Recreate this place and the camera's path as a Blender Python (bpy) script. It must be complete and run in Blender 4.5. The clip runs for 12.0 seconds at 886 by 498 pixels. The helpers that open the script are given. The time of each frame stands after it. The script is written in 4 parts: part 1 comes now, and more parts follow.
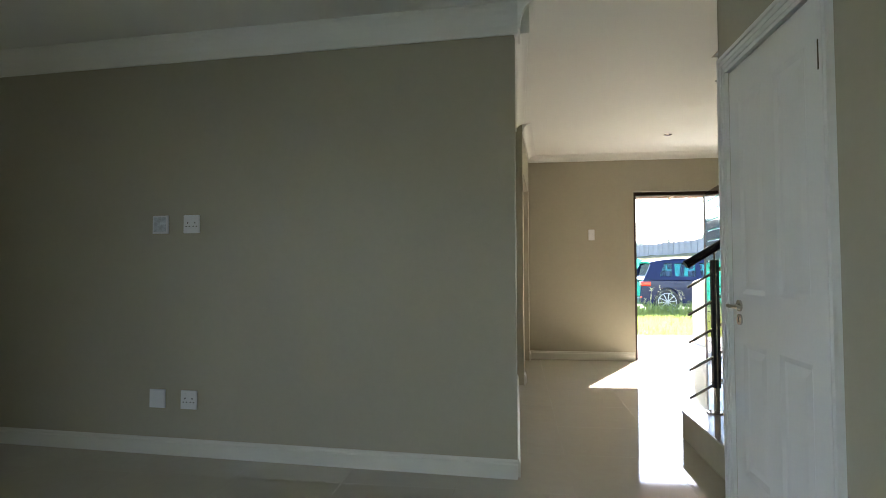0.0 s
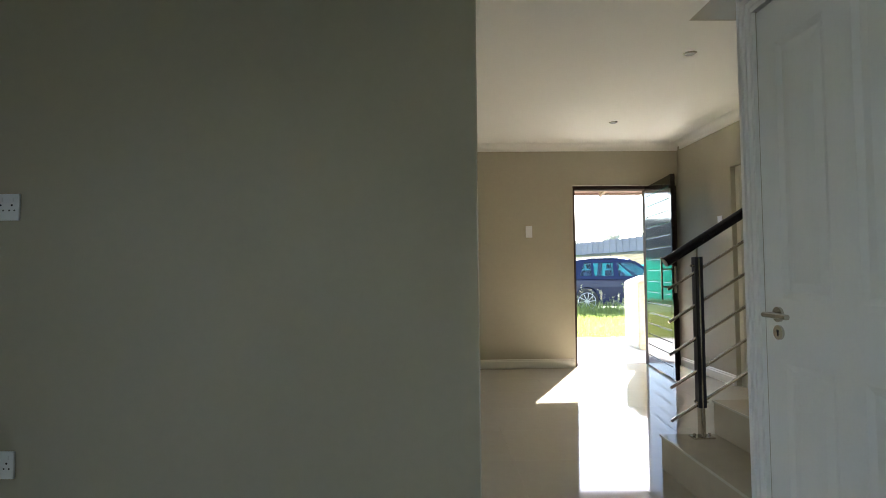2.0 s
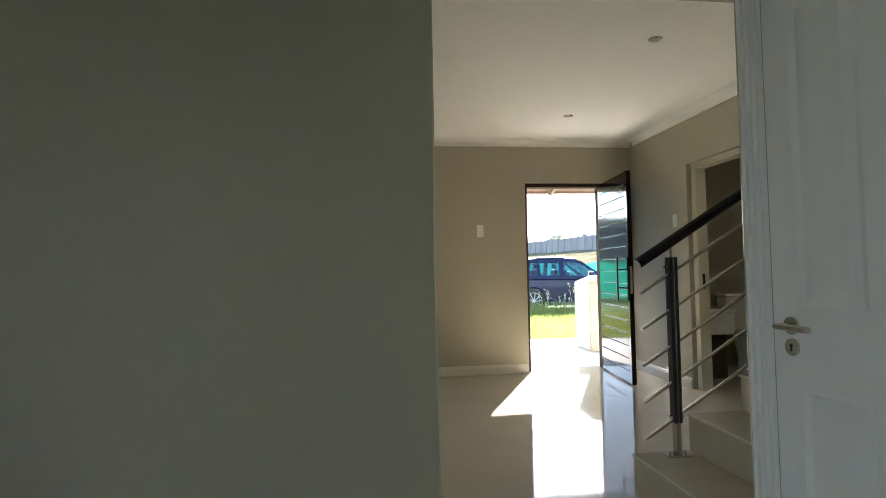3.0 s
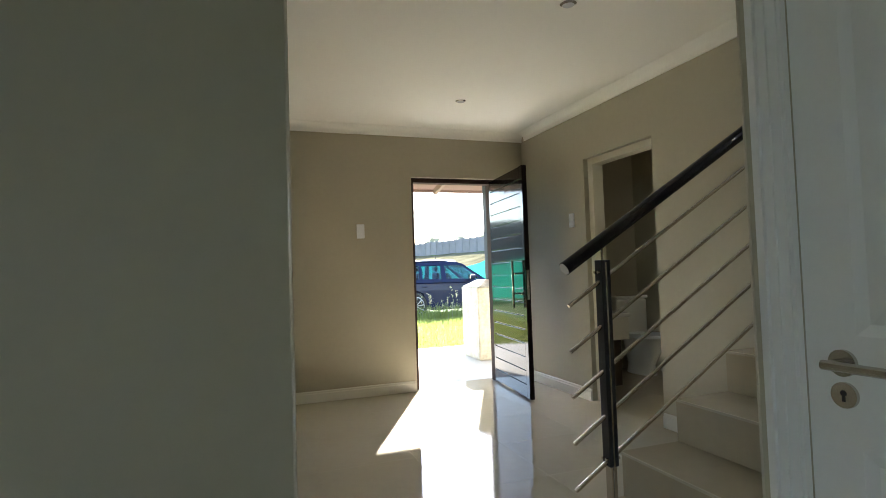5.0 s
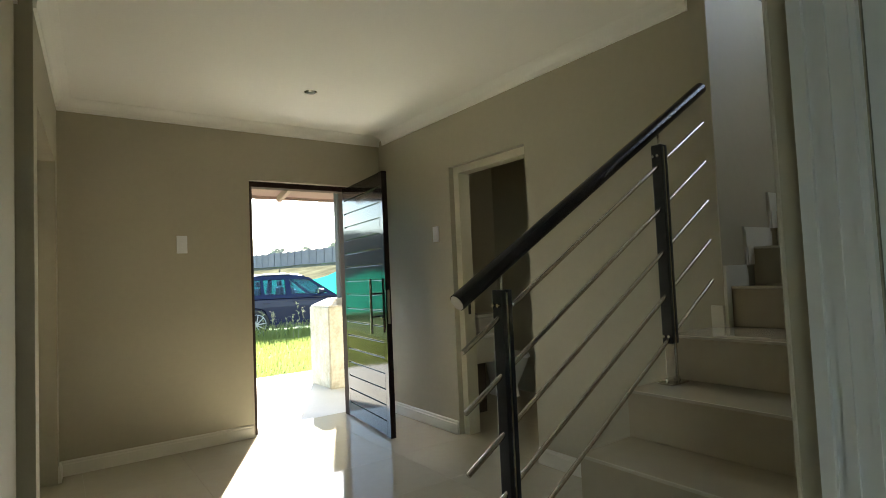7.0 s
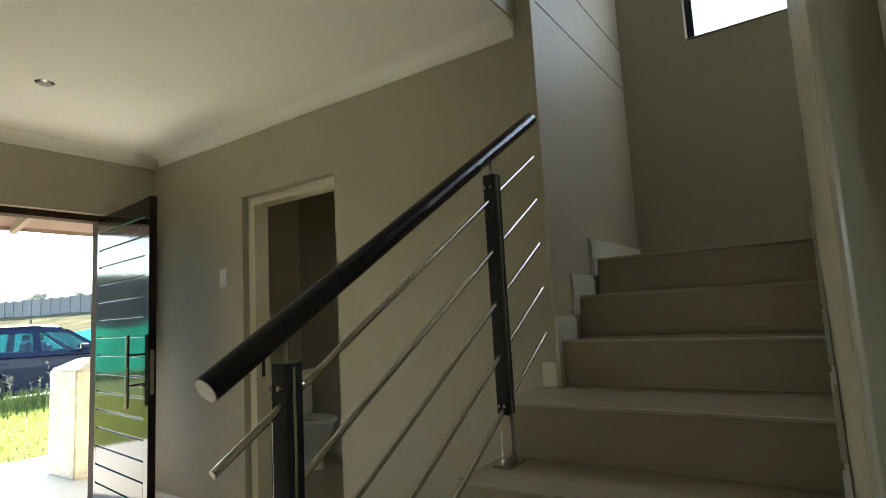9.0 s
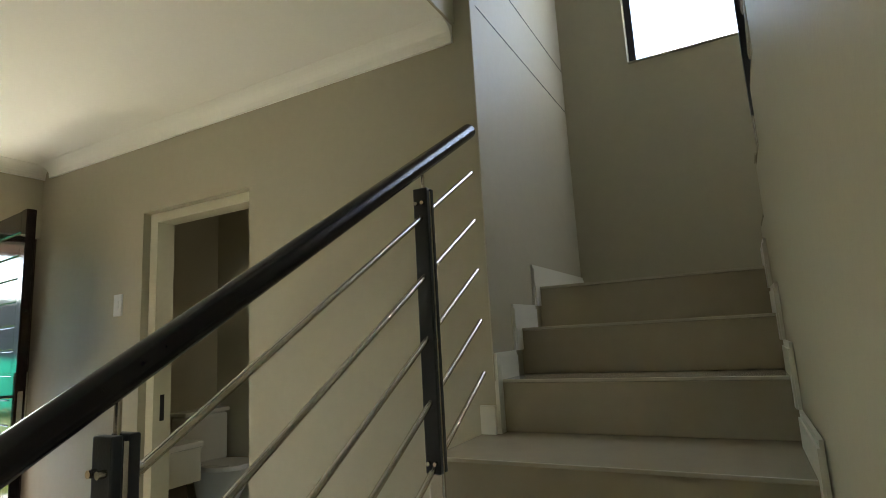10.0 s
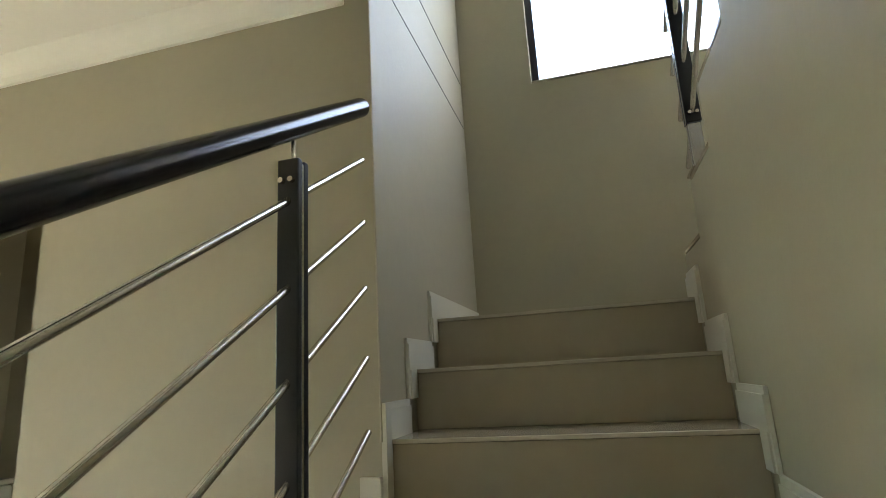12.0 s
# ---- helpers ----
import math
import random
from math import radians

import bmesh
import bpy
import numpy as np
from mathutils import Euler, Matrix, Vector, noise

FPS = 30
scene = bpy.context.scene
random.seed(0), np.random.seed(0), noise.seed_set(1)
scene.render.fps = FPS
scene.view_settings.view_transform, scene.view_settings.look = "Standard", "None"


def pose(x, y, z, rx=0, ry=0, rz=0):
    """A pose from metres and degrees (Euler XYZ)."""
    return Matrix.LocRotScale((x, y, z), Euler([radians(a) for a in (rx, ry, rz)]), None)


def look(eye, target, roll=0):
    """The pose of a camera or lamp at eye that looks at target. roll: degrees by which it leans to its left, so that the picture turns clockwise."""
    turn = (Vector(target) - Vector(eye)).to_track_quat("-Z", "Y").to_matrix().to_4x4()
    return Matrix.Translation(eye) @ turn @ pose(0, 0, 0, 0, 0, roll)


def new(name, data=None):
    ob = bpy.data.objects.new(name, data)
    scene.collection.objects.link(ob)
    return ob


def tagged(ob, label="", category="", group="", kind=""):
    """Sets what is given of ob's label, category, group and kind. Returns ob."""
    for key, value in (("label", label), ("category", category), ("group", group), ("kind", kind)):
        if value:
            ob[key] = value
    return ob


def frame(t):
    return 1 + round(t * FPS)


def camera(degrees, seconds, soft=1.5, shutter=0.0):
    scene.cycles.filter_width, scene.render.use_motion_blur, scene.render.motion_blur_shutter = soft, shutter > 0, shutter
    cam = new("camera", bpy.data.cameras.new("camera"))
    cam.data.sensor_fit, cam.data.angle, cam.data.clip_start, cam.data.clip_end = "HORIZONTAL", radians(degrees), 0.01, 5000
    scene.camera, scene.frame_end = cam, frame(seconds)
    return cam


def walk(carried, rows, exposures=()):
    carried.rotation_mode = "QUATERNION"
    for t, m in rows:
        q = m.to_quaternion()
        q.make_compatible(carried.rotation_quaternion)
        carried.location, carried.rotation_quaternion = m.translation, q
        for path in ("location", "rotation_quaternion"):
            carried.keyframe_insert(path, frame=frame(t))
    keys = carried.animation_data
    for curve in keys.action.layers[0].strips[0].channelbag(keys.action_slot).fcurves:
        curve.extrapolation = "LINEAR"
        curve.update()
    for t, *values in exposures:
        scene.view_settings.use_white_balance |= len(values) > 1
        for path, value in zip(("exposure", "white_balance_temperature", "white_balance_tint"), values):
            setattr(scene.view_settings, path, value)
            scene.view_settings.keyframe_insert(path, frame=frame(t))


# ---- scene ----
cam = camera(78.3, 12.0, soft=0.9)
PATH = [
    (0, (-2.677, -7.012, 1.12), (-2.946, -5.031, 1.197), -0.1),
    (0.5, (-2.729, -6.848, 1.113), (-2.94, -4.86, 1.186), -0.1),
    (1, (-2.792, -6.651, 1.116), (-2.94, -4.659, 1.195), -0.4),
    (1.5, (-2.844, -6.468, 1.114), (-2.901, -4.47, 1.196), -0.6),
    (2, (-2.873, -6.234, 1.118), (-2.83, -4.236, 1.198), -0.6),
    (2.5, (-2.882, -6.04, 1.129), (-2.747, -4.046, 1.207), -0.8),
    (3, (-2.882, -5.835, 1.137), (-2.636, -3.852, 1.215), -1.1),
    (5, (-2.762, -5.113, 1.161), (-2.085, -3.233, 1.239), -1.9),
    (5.5, (-2.749, -4.952, 1.172), (-1.955, -3.118, 1.251), -1.9),
    (6, (-2.732, -4.819, 1.176), (-1.808, -3.046, 1.252), -2.1),
    (6.5, (-2.661, -4.68, 1.203), (-1.612, -2.978, 1.277), -2.4),
    (7, (-2.557, -4.538, 1.235), (-1.389, -2.917, 1.331), -2.5),
    (9, (-2.147, -4.159, 1.266), (-0.51, -3.034, 1.497), -3.1),
    (9.5, (-1.999, -4.095, 1.282), (-0.302, -3.069, 1.544), -3.2),
    (10, (-1.885, -4.043, 1.294), (-0.141, -3.116, 1.61), -3.2),
    (10.5, (-1.785, -3.968, 1.305), (-0.001, -3.142, 1.674), -3.2),
    (11, (-1.685, -3.866, 1.296), (0.139, -3.168, 1.727), -3.4),
    (11.5, (-1.583, -3.833, 1.282), (0.275, -3.243, 1.729), -3.3),
    (12, (-1.436, -3.799, 1.288), (0.45, -3.309, 1.738), -3.4),
]
walk(cam, [(t, look(eye, target, roll)) for t, eye, target, roll in PATH], [
    (0, 3.95, 6350, 16), (1.5, 3.72, 6350, 16), (3, 3.54, 6380, 15), (5, 3.42, 6420, 13), (7, 3.15, 6700, 7), (9, 3.30, 6750, 8), (10.5, 3.98, 6700, 9), (12, 4.28, 6700, 9)])

# ---- light ----
SUN_EL, SUN_AZ = radians(28.1), math.atan2(0.435, 0.900)
sky = bpy.data.worlds.new("sky")
scene.world = sky
sky.use_nodes = True
sky_nodes = sky.node_tree.nodes
sky_tex = sky_nodes.new("ShaderNodeTexSky")
sky_tex.sky_type = "NISHITA"
sky_tex.sun_disc = False
sky_tex.sun_elevation, sky_tex.sun_rotation = SUN_EL, SUN_AZ
sky_tex.dust_density, sky_tex.air_density = 0.4, 1.0
sky_nodes["Background"].inputs["Strength"].default_value = 0.12
sky.node_tree.links.new(sky_tex.outputs["Color"], sky_nodes["Background"].inputs["Color"])

sun_data = bpy.data.lights.new("sun", "SUN")
sun_data.energy, sun_data.angle, sun_data.color = 5.0, radians(0.6), (1.0, 0.95, 0.87)
sun = new("sun", sun_data)
sun.matrix_world = look((4.35, 9.0, 5.33), (0, 0, 0))


def area_light(name, centre, aim, width, height, watts, color):
    data = bpy.data.lights.new(name, "AREA")
    data.shape, data.size, data.size_y, data.energy, data.color = "RECTANGLE", width, height, watts, color
    ob = new(name, data)
    ob.matrix_world = look(centre, aim)
    return ob


# daylight of the living room's sliding door (sky above, shaded garden below) and the stair window
area_light("daylight_sliding_door", (-6.56, -8.4, 1.6), (-1.9, -5.6, -0.9), 1.9, 1.1, 0.80, (0.68, 0.80, 1.0)).data.spread = radians(110)
area_light("daylight_garden", (-6.56, -8.4, 0.5), (-2.0, -5.6, 1.5), 1.9, 0.9, 0.17, (1.0, 0.78, 0.50))
area_light("daylight_stair_window", (1.44, -4.29, 3.5), (-2.6, -3.0, 1.6), 1.25, 1.2, 1.75, (0.70, 0.79, 1.0))
# fill lamp added out of view to brighten the windowless cloakroom
area_light("daylight_cloakroom_window", (1.39, -2.4, 1.8), (0.3, -1.0, 0.9), 0.45, 0.55, 0.32, (1.0, 0.90, 0.66))

# ---- materials ----


def material(name, color, rough=0.5, metal=0.0, vary=0.06, scale=6.0, fine=60.0, bump=0.0, bump_scale=120.0, coat=0.0, piece=0.0, second=None, spec=0.5):
    """A surface with broad and fine variation of its colour, gloss that follows it, and fine relief."""
    m = bpy.data.materials.new(name)
    m.use_nodes = True
    nt = m.node_tree
    n, l = nt.nodes, nt.links
    b = n["Principled BSDF"]
    b.inputs["Metallic"].default_value = metal
    b.inputs["Coat Weight"].default_value = coat
    b.inputs["Specular IOR Level"].default_value = spec
    b.inputs["Coat Roughness"].default_value = 0.06
    co = n.new("ShaderNodeTexCoord")
    big, small = n.new("ShaderNodeTexNoise"), n.new("ShaderNodeTexNoise")
    for node, s, d in ((big, scale, 4), (small, fine, 3)):
        node.inputs["Scale"].default_value = s
        node.inputs["Detail"].default_value = d
        l.new(co.outputs["Object"], node.inputs["Vector"])
    mix = n.new("ShaderNodeMix")
    mix.data_type = "FLOAT"
    mix.inputs[0].default_value = 0.35
    l.new(big.outputs["Fac"], mix.inputs[2])
    l.new(small.outputs["Fac"], mix.inputs[3])
    ramp = n.new("ShaderNodeValToRGB")
    hi = second or tuple(min(1, c * (1 + vary)) for c in color)
    lo = tuple(c * (1 - vary) for c in color)
    ramp.color_ramp.elements[0].position, ramp.color_ramp.elements[1].position = 0.32, 0.68
    ramp.color_ramp.elements[0].color, ramp.color_ramp.elements[1].color = (*lo, 1), (*hi, 1)
    l.new(mix.outputs[0], ramp.inputs["Fac"])
    out = ramp.outputs["Color"]
    if piece:
        info, hsv, mp = n.new("ShaderNodeObjectInfo"), n.new("ShaderNodeHueSaturation"), n.new("ShaderNodeMapRange")
        mp.inputs["To Min"].default_value, mp.inputs["To Max"].default_value = 1 - piece, 1 + piece
        l.new(info.outputs["Random"], mp.inputs["Value"])
        l.new(mp.outputs["Result"], hsv.inputs["Value"])
        l.new(out, hsv.inputs["Color"])
        out = hsv.outputs["Color"]
    l.new(out, b.inputs["Base Color"])
    mr = n.new("ShaderNodeMapRange")
    mr.inputs["To Min"].default_value, mr.inputs["To Max"].default_value = max(0.01, rough * 0.85), min(1, rough * 1.15)
    l.new(big.outputs["Fac"], mr.inputs["Value"])
    l.new(mr.outputs["Result"], b.inputs["Roughness"])
    if bump:
        tex, bp = n.new("ShaderNodeTexNoise"), n.new("ShaderNodeBump")
        tex.inputs["Scale"].default_value, tex.inputs["Detail"].default_value = bump_scale, 4
        l.new(co.outputs["Object"], tex.inputs["Vector"])
        bp.inputs["Strength"].default_value, bp.inputs["Distance"].default_value = bump, 0.004
        l.new(tex.outputs["Fac"], bp.inputs["Height"])
        l.new(bp.outputs["Normal"], b.inputs["Normal"])
    return m


def glass_material(name, tint=(1, 1, 1), rough=0.0):
    m = bpy.data.materials.new(name)
    m.use_nodes = True
    b = m.node_tree.nodes["Principled BSDF"]
    b.inputs["Base Color"].default_value = (*tint, 1)
    b.inputs["Transmission Weight"].default_value = 1.0
    b.inputs["Roughness"].default_value = rough
    b.inputs["IOR"].default_value = 1.45
    return m


TAUPE = material("taupe_wall_paint", (0.415, 0.38, 0.283), 0.55, vary=0.04, scale=1.6, fine=25, bump=0.12, bump_scale=90)
WHITE = material("white_gloss_paint", (0.68, 0.66, 0.58), 0.32, vary=0.03, scale=3, bump=0.05, bump_scale=60)
DOOR_WHITE = material("white_door_enamel", (0.79, 0.785, 0.75), 0.30, vary=0.025, scale=3, bump=0.06, bump_scale=70)
CEILING = material("ceiling_paint", (0.86, 0.85, 0.79), 0.8, vary=0.02, scale=1.0, bump=0.05, bump_scale=70)
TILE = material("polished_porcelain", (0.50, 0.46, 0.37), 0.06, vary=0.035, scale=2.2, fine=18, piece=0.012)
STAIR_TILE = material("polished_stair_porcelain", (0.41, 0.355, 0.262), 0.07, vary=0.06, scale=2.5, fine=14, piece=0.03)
BRASS = material("dull_brass", (0.10, 0.085, 0.05), 0.45, 0.6, vary=0.15)
CREAM = material("cream_frame_enamel", (0.62, 0.59, 0.46), 0.35, vary=0.04, scale=3)
GROUT = material("grout", (0.46, 0.425, 0.345), 0.6, vary=0.05)
NOSING = material("tile_edge_trim", (0.50, 0.455, 0.36), 0.22, vary=0.04)
DARK_WOOD = material("dark_varnished_wood", (0.014, 0.009, 0.008), 0.08, vary=0.35, scale=3, fine=40, bump=0.08, bump_scale=18, piece=0.12, spec=0.27)
DARK_FRAME = material("dark_stained_frame", (0.045, 0.030, 0.025), 0.6, vary=0.25, scale=5, spec=0.05)
STEEL = material("brushed_stainless_steel", (0.55, 0.52, 0.47), 0.24, 1.0, vary=0.06, scale=20, fine=200)
BLACK_POST = material("black_powder_coat", (0.010, 0.010, 0.012), 0.35, vary=0.2, bump=0.1, bump_scale=200)
RAIL_WOOD = material("dark_handrail", (0.009, 0.007, 0.008), 0.22, vary=0.3, scale=4, spec=0.32, bump=0.08, bump_scale=60)
PLASTIC = material("white_plastic", (0.78, 0.79, 0.80), 0.28, vary=0.02)
END_CAP = material("grey_beige_plastic", (0.36, 0.33, 0.28), 0.4, vary=0.05)
FILM = material("clear_protective_film", (0.62, 0.67, 0.70), 0.12, vary=0.3, scale=40, bump=0.6, bump_scale=40)
HOLE = material("dark_slot", (0.01, 0.01, 0.012), 0.6)
CERAMIC = material("white_sanitary_ceramic", (0.78, 0.77, 0.73), 0.08, vary=0.02)
PILLAR = material("cream_plaster", (0.38, 0.35, 0.27), 0.85, vary=0.18, scale=7, fine=30, bump=0.8, bump_scale=30, second=(0.52, 0.50, 0.43))
CONCRETE = material("pale_screed", (0.52, 0.50, 0.45), 0.6, vary=0.08, scale=2, bump=0.3, bump_scale=40)
PINK_BOARD = material("primed_eave_board", (0.18, 0.115, 0.10), 0.7, vary=0.1, scale=4)
RAFTER = material("primed_rafter", (0.22, 0.155, 0.13), 0.7, vary=0.12, scale=4)
GALV = material("grey_steel_column", (0.06, 0.062, 0.068), 0.6, vary=0.1, spec=0.15)
GRASS = material("grass_blades", (0.11, 0.16, 0.02), 0.6, vary=0.4, scale=1.2, fine=9, second=(0.19, 0.23, 0.05))
SEED = material("pale_seed_heads", (0.20, 0.20, 0.11), 0.8, vary=0.2, scale=3)
GROUND = material("grassy_soil", (0.075, 0.12, 0.03), 0.9, vary=0.35, scale=0.8, fine=7, bump=0.6, bump_scale=14, spec=0.1)
DRY = material("dry_bank", (0.10, 0.094, 0.058), 0.95, vary=0.45, scale=0.5, fine=5, bump=0.5, bump_scale=8, spec=0.0)
NET = material("green_shade_cloth", (0.02, 0.29, 0.20), 0.75, vary=0.12, scale=3, bump=0.4, bump_scale=30)
for plant, glow, share in ((GRASS, (0.26, 0.31, 0.08, 1), 0.42), (NET, (0.02, 0.29, 0.20, 1), 0.45)):
    # thin blades and cloth let sunlight through
    pn, pl = plant.node_tree.nodes, plant.node_tree.links
    lit, both = pn.new("ShaderNodeBsdfTranslucent"), pn.new("ShaderNodeMixShader")
    lit.inputs["Color"].default_value = glow
    both.inputs["Fac"].default_value = share
    pl.new(pn["Principled BSDF"].outputs["BSDF"], both.inputs[1])
    pl.new(lit.outputs["BSDF"], both.inputs[2])
    pl.new(both.outputs["Shader"], pn["Material Output"].inputs["Surface"])
PRECAST = material("precast_concrete", (0.15, 0.15, 0.15), 0.85, vary=0.12, scale=1.5, bump=0.3, bump_scale=20, piece=0.08)
# leaf colour lightened to paint in haze and sky glare
HAZE_LEAF = material("far_tree_leaves", (0.26, 0.28, 0.22), 0.8, vary=0.3, scale=2)
BARK = material("bark", (0.10, 0.08, 0.06), 0.9, vary=0.25)
CAR_PAINT = material("dark_blue_car_paint", (0.005, 0.0085, 0.034), 0.24, 0.0, vary=0.05, scale=2, spec=0.22)
CAR_TRIM = material("black_car_plastic", (0.015, 0.015, 0.016), 0.5, vary=0.1)

RUBBER = material("tyre_rubber", (0.018, 0.018, 0.018), 0.85, vary=0.2)
ALLOY = material("alloy_rim", (0.38, 0.39, 0.40), 0.35, 0.9, vary=0.05)
TAIL_RED = material("red_tail_lens", (0.45, 0.015, 0.012), 0.12, vary=0.05, coat=1.0)
LENS = material("clear_lamp_lens", (0.7, 0.72, 0.74), 0.1, vary=0.04, coat=1.0)
CHROME = material("chrome", (0.75, 0.76, 0.77), 0.08, 1.0, vary=0.03)
WINDOW_BLACK = material("black_window_frame", (0.012, 0.012, 0.014), 0.4, vary=0.1)
GLASS = glass_material("clear_glass")
CAR_GLASS = glass_material("tinted_car_glass", (0.24, 0.38, 0.48))
PLINTH = material("dark_brown_stand", (0.07, 0.05, 0.035), 0.3, vary=0.08)

# ---- building helpers ----


def box(bm, x0, x1, y0, y1, z0, z1, bevel=0.0):
    m = Matrix.Translation(((x0 + x1) / 2, (y0 + y1) / 2, (z0 + z1) / 2)) @ Matrix.Diagonal((x1 - x0, y1 - y0, z1 - z0, 1))
    geo = bmesh.ops.create_cube(bm, size=1.0, matrix=m)
    if bevel:
        edges = list({e for v in geo["verts"] for e in v.link_edges})
        bmesh.ops.bevel(bm, geom=edges, offset=bevel, segments=2, affect="EDGES", profile=0.5)
    return bm


def boxes(*rows):
    bm = bmesh.new()
    for r in rows:
        box(bm, *r)
    return bm


def rod(bm, a, b, r, seg=16, r2=None):
    a, b = Vector(a), Vector(b)
    d = b - a
    m = Matrix.Translation((a + b) / 2) @ d.to_track_quat("Z", "Y").to_matrix().to_4x4()
    bmesh.ops.create_cone(bm, cap_ends=True, segments=seg, radius1=r, radius2=r if r2 is None else r2, depth=d.length, matrix=m)
    return bm


def prism(bm, pts, axis, lo, hi):
    """A polygon given in the two other axes, drawn out along axis from lo to hi."""
    def at(p, h):
        return {"x": (h, p[0], p[1]), "y": (p[0], h, p[1]), "z": (p[0], p[1], h)}[axis]
    a = [bm.verts.new(at(p, lo)) for p in pts]
    b = [bm.verts.new(at(p, hi)) for p in pts]
    n = len(pts)
    bm.faces.new(a)
    bm.faces.new(b[::-1])
    for i in range(n):
        bm.faces.new((a[i], b[i], b[(i + 1) % n], a[(i + 1) % n]))
    bmesh.ops.recalc_face_normals(bm, faces=bm.faces[:])
    return bm


def mesh_of(name, bm, mat, smooth=False):
    me = bpy.data.meshes.new(name)
    bm.to_mesh(me)
    bm.free()
    me.materials.append(mat)
    if smooth:
        for p in me.polygons:
            p.use_smooth = True
        me.set_sharp_from_angle(angle=radians(45))
    return me


def part(name, bm, mat, parent, label="", smooth=False):
    ob = new(name, mesh_of(name, bm, mat, smooth))
    ob.parent = parent
    if label:
        tagged(ob, label=label)
    return ob


def thing(name, label, category, at=(0, 0, 0), turn=0.0, group=""):
    ob = new(name)
    ob.matrix_basis = pose(*at, 0, 0, turn)
    ob.empty_display_size = 0.1
    return tagged(ob, label=label, category=category, group=group)


def structure(name, bm, mat, label, category):
    return tagged(new(name, mesh_of(name, bm, mat)), label=label, category=category, kind="structure")


# ---- plan ----
R = 0.187
NOSE = [-1.598, -1.296, -0.997, -0.697, -0.388, 0.045, 0.295, 0.575]
CEIL = 2.565
TOP = 5.3
LEFT_Y, RIGHT_Y, OPEN_Y = -3.225, -4.165, -3.165
END_X = 1.42
DOOR_X = -1.672
UP_X = 0.70

# ---- walls ----
structure("wall_front", boxes((-6.6, -5.6, 0, 0.22, 0, TOP), (-4.2, -1.232, 0, 0.22, 0, TOP), (-5.6, -4.2, 0, 0.22, 0, 0.9), (-5.6, -4.2, 0, 0.22, 2.1, TOP), (-1.232, 0, 0, 0.22, 2.09, TOP), (0, 1.62, 0, 0.22, 0, TOP)), TAUPE,
          "taupe painted entrance wall around the dark front door", "wall")
structure("wall_cloakroom", boxes((0, 0.12, -3.105, -1.96, 0, CEIL), (0, 0.12, -1.11, 0, 0, CEIL), (0, 0.12, -1.96, -1.11, 2.085, CEIL)), TAUPE,
          "taupe painted hall wall with an open cloakroom doorway", "wall")
structure("wall_stair_inner", boxes((0, END_X, LEFT_Y, -3.105, 0, TOP)), TAUPE, "taupe wall rising beside the tiled stairs", "wall")
structure("wall_stair_end", boxes((END_X, 1.62, -5.17, -3.632, 0, 2.868), (END_X, 1.62, -5.17, -4.95, 2.868, TOP), (END_X, 1.62, -3.632, 0, 0, TOP),
                                  (END_X, 1.62, -4.95, -3.632, 4.15, TOP)), TAUPE, "taupe wall over the stair landing with a tall window", "wall")
spine = [(-1.57, 0), (0.70, 0), (0.70, 9 * R - 0.02)]
for j in range(1, 6):
    spine += [(UP_X - 0.3 * j, (8 + j) * R - 0.02), (UP_X - 0.3 * j, (9 + j) * R - 0.02)]
spine += [(-1.22, 14 * R - 0.02), (-1.22, CEIL), (-1.57, CEIL)]
spine_bm = prism(bmesh.new(), spine, "y", -4.285, RIGHT_Y)
for v in spine_bm.verts:
    if v.co.y > -4.2 and v.co.x < 0:
        v.co.y += 0.010 * v.co.x / 1.57
bmesh.ops.triangulate(spine_bm, faces=spine_bm.faces[:])
structure("wall_stair_spine", spine_bm, TAUPE, "taupe wall between the two stair flights", "wall")
structure("wall_stair_outer", boxes((-1.57, END_X, -5.17, -5.05, 0, TOP), (-2.6, -1.57, -5.17, -5.05, 2.8, TOP)), TAUPE, "plain taupe wall behind the upper stair flight", "wall")
structure("wall_understair", boxes((DOOR_X, -1.57, -4.293, RIGHT_Y - 0.010, 0, CEIL), (DOOR_X, -1.57, -5.145, -4.293, 2.07, CEIL), (DOOR_X, -1.57, -9.6, -5.145, 0, CEIL)), TAUPE,
          "taupe wall with a white panelled door", "wall")
structure("wall_socket", prism(bmesh.new(), [(-2.683, -4.02), (-2.683, -3.90), (-6.6, -3.68), (-6.6, -3.80)], "z", 0, CEIL), TAUPE,
          "large plain taupe living room wall with sockets", "wall")
side = boxes((-2.80, -2.683, -3.89, -1.62, 0, CEIL))
# the stretch next to the entrance stands a little proud and has an open passage through it
far_face = [(-2.617, -1.62), (-2.608, -1.46), (-2.534, -0.15), (-2.525, 0)]
for (xa, ya), (xb, yb), foot in zip(far_face, far_face[1:], (0, 2.10, 0)):
    prism(side, [(xa, ya), (xb, yb), (-2.80, yb), (-2.80, ya)], "z", foot, CEIL)
structure("wall_hall_side", side, TAUPE, "taupe hall side wall with an opening near the entrance", "wall")
structure("wall_living_back", boxes((-6.6, -1.57, -9.8, -9.6, 0, CEIL)), TAUPE, "plain taupe living room back wall", "wall")
structure("wall_living_side", boxes((-6.8, -6.6, -9.8, -9.4, 0, CEIL), (-6.8, -6.6, -7.4, 0.22, 0, CEIL), (-6.8, -6.6, -9.4, -7.4, 2.2, CEIL)), TAUPE,
          "taupe living room side wall with a wide glazed opening", "wall")
structure("wall_upper", boxes((-2.6, 0, -3.14, -3.02, 2.8, TOP), (-2.72, -2.6, -5.17, -3.02, 2.8, TOP)), TAUPE, "plain upper landing walls", "wall")
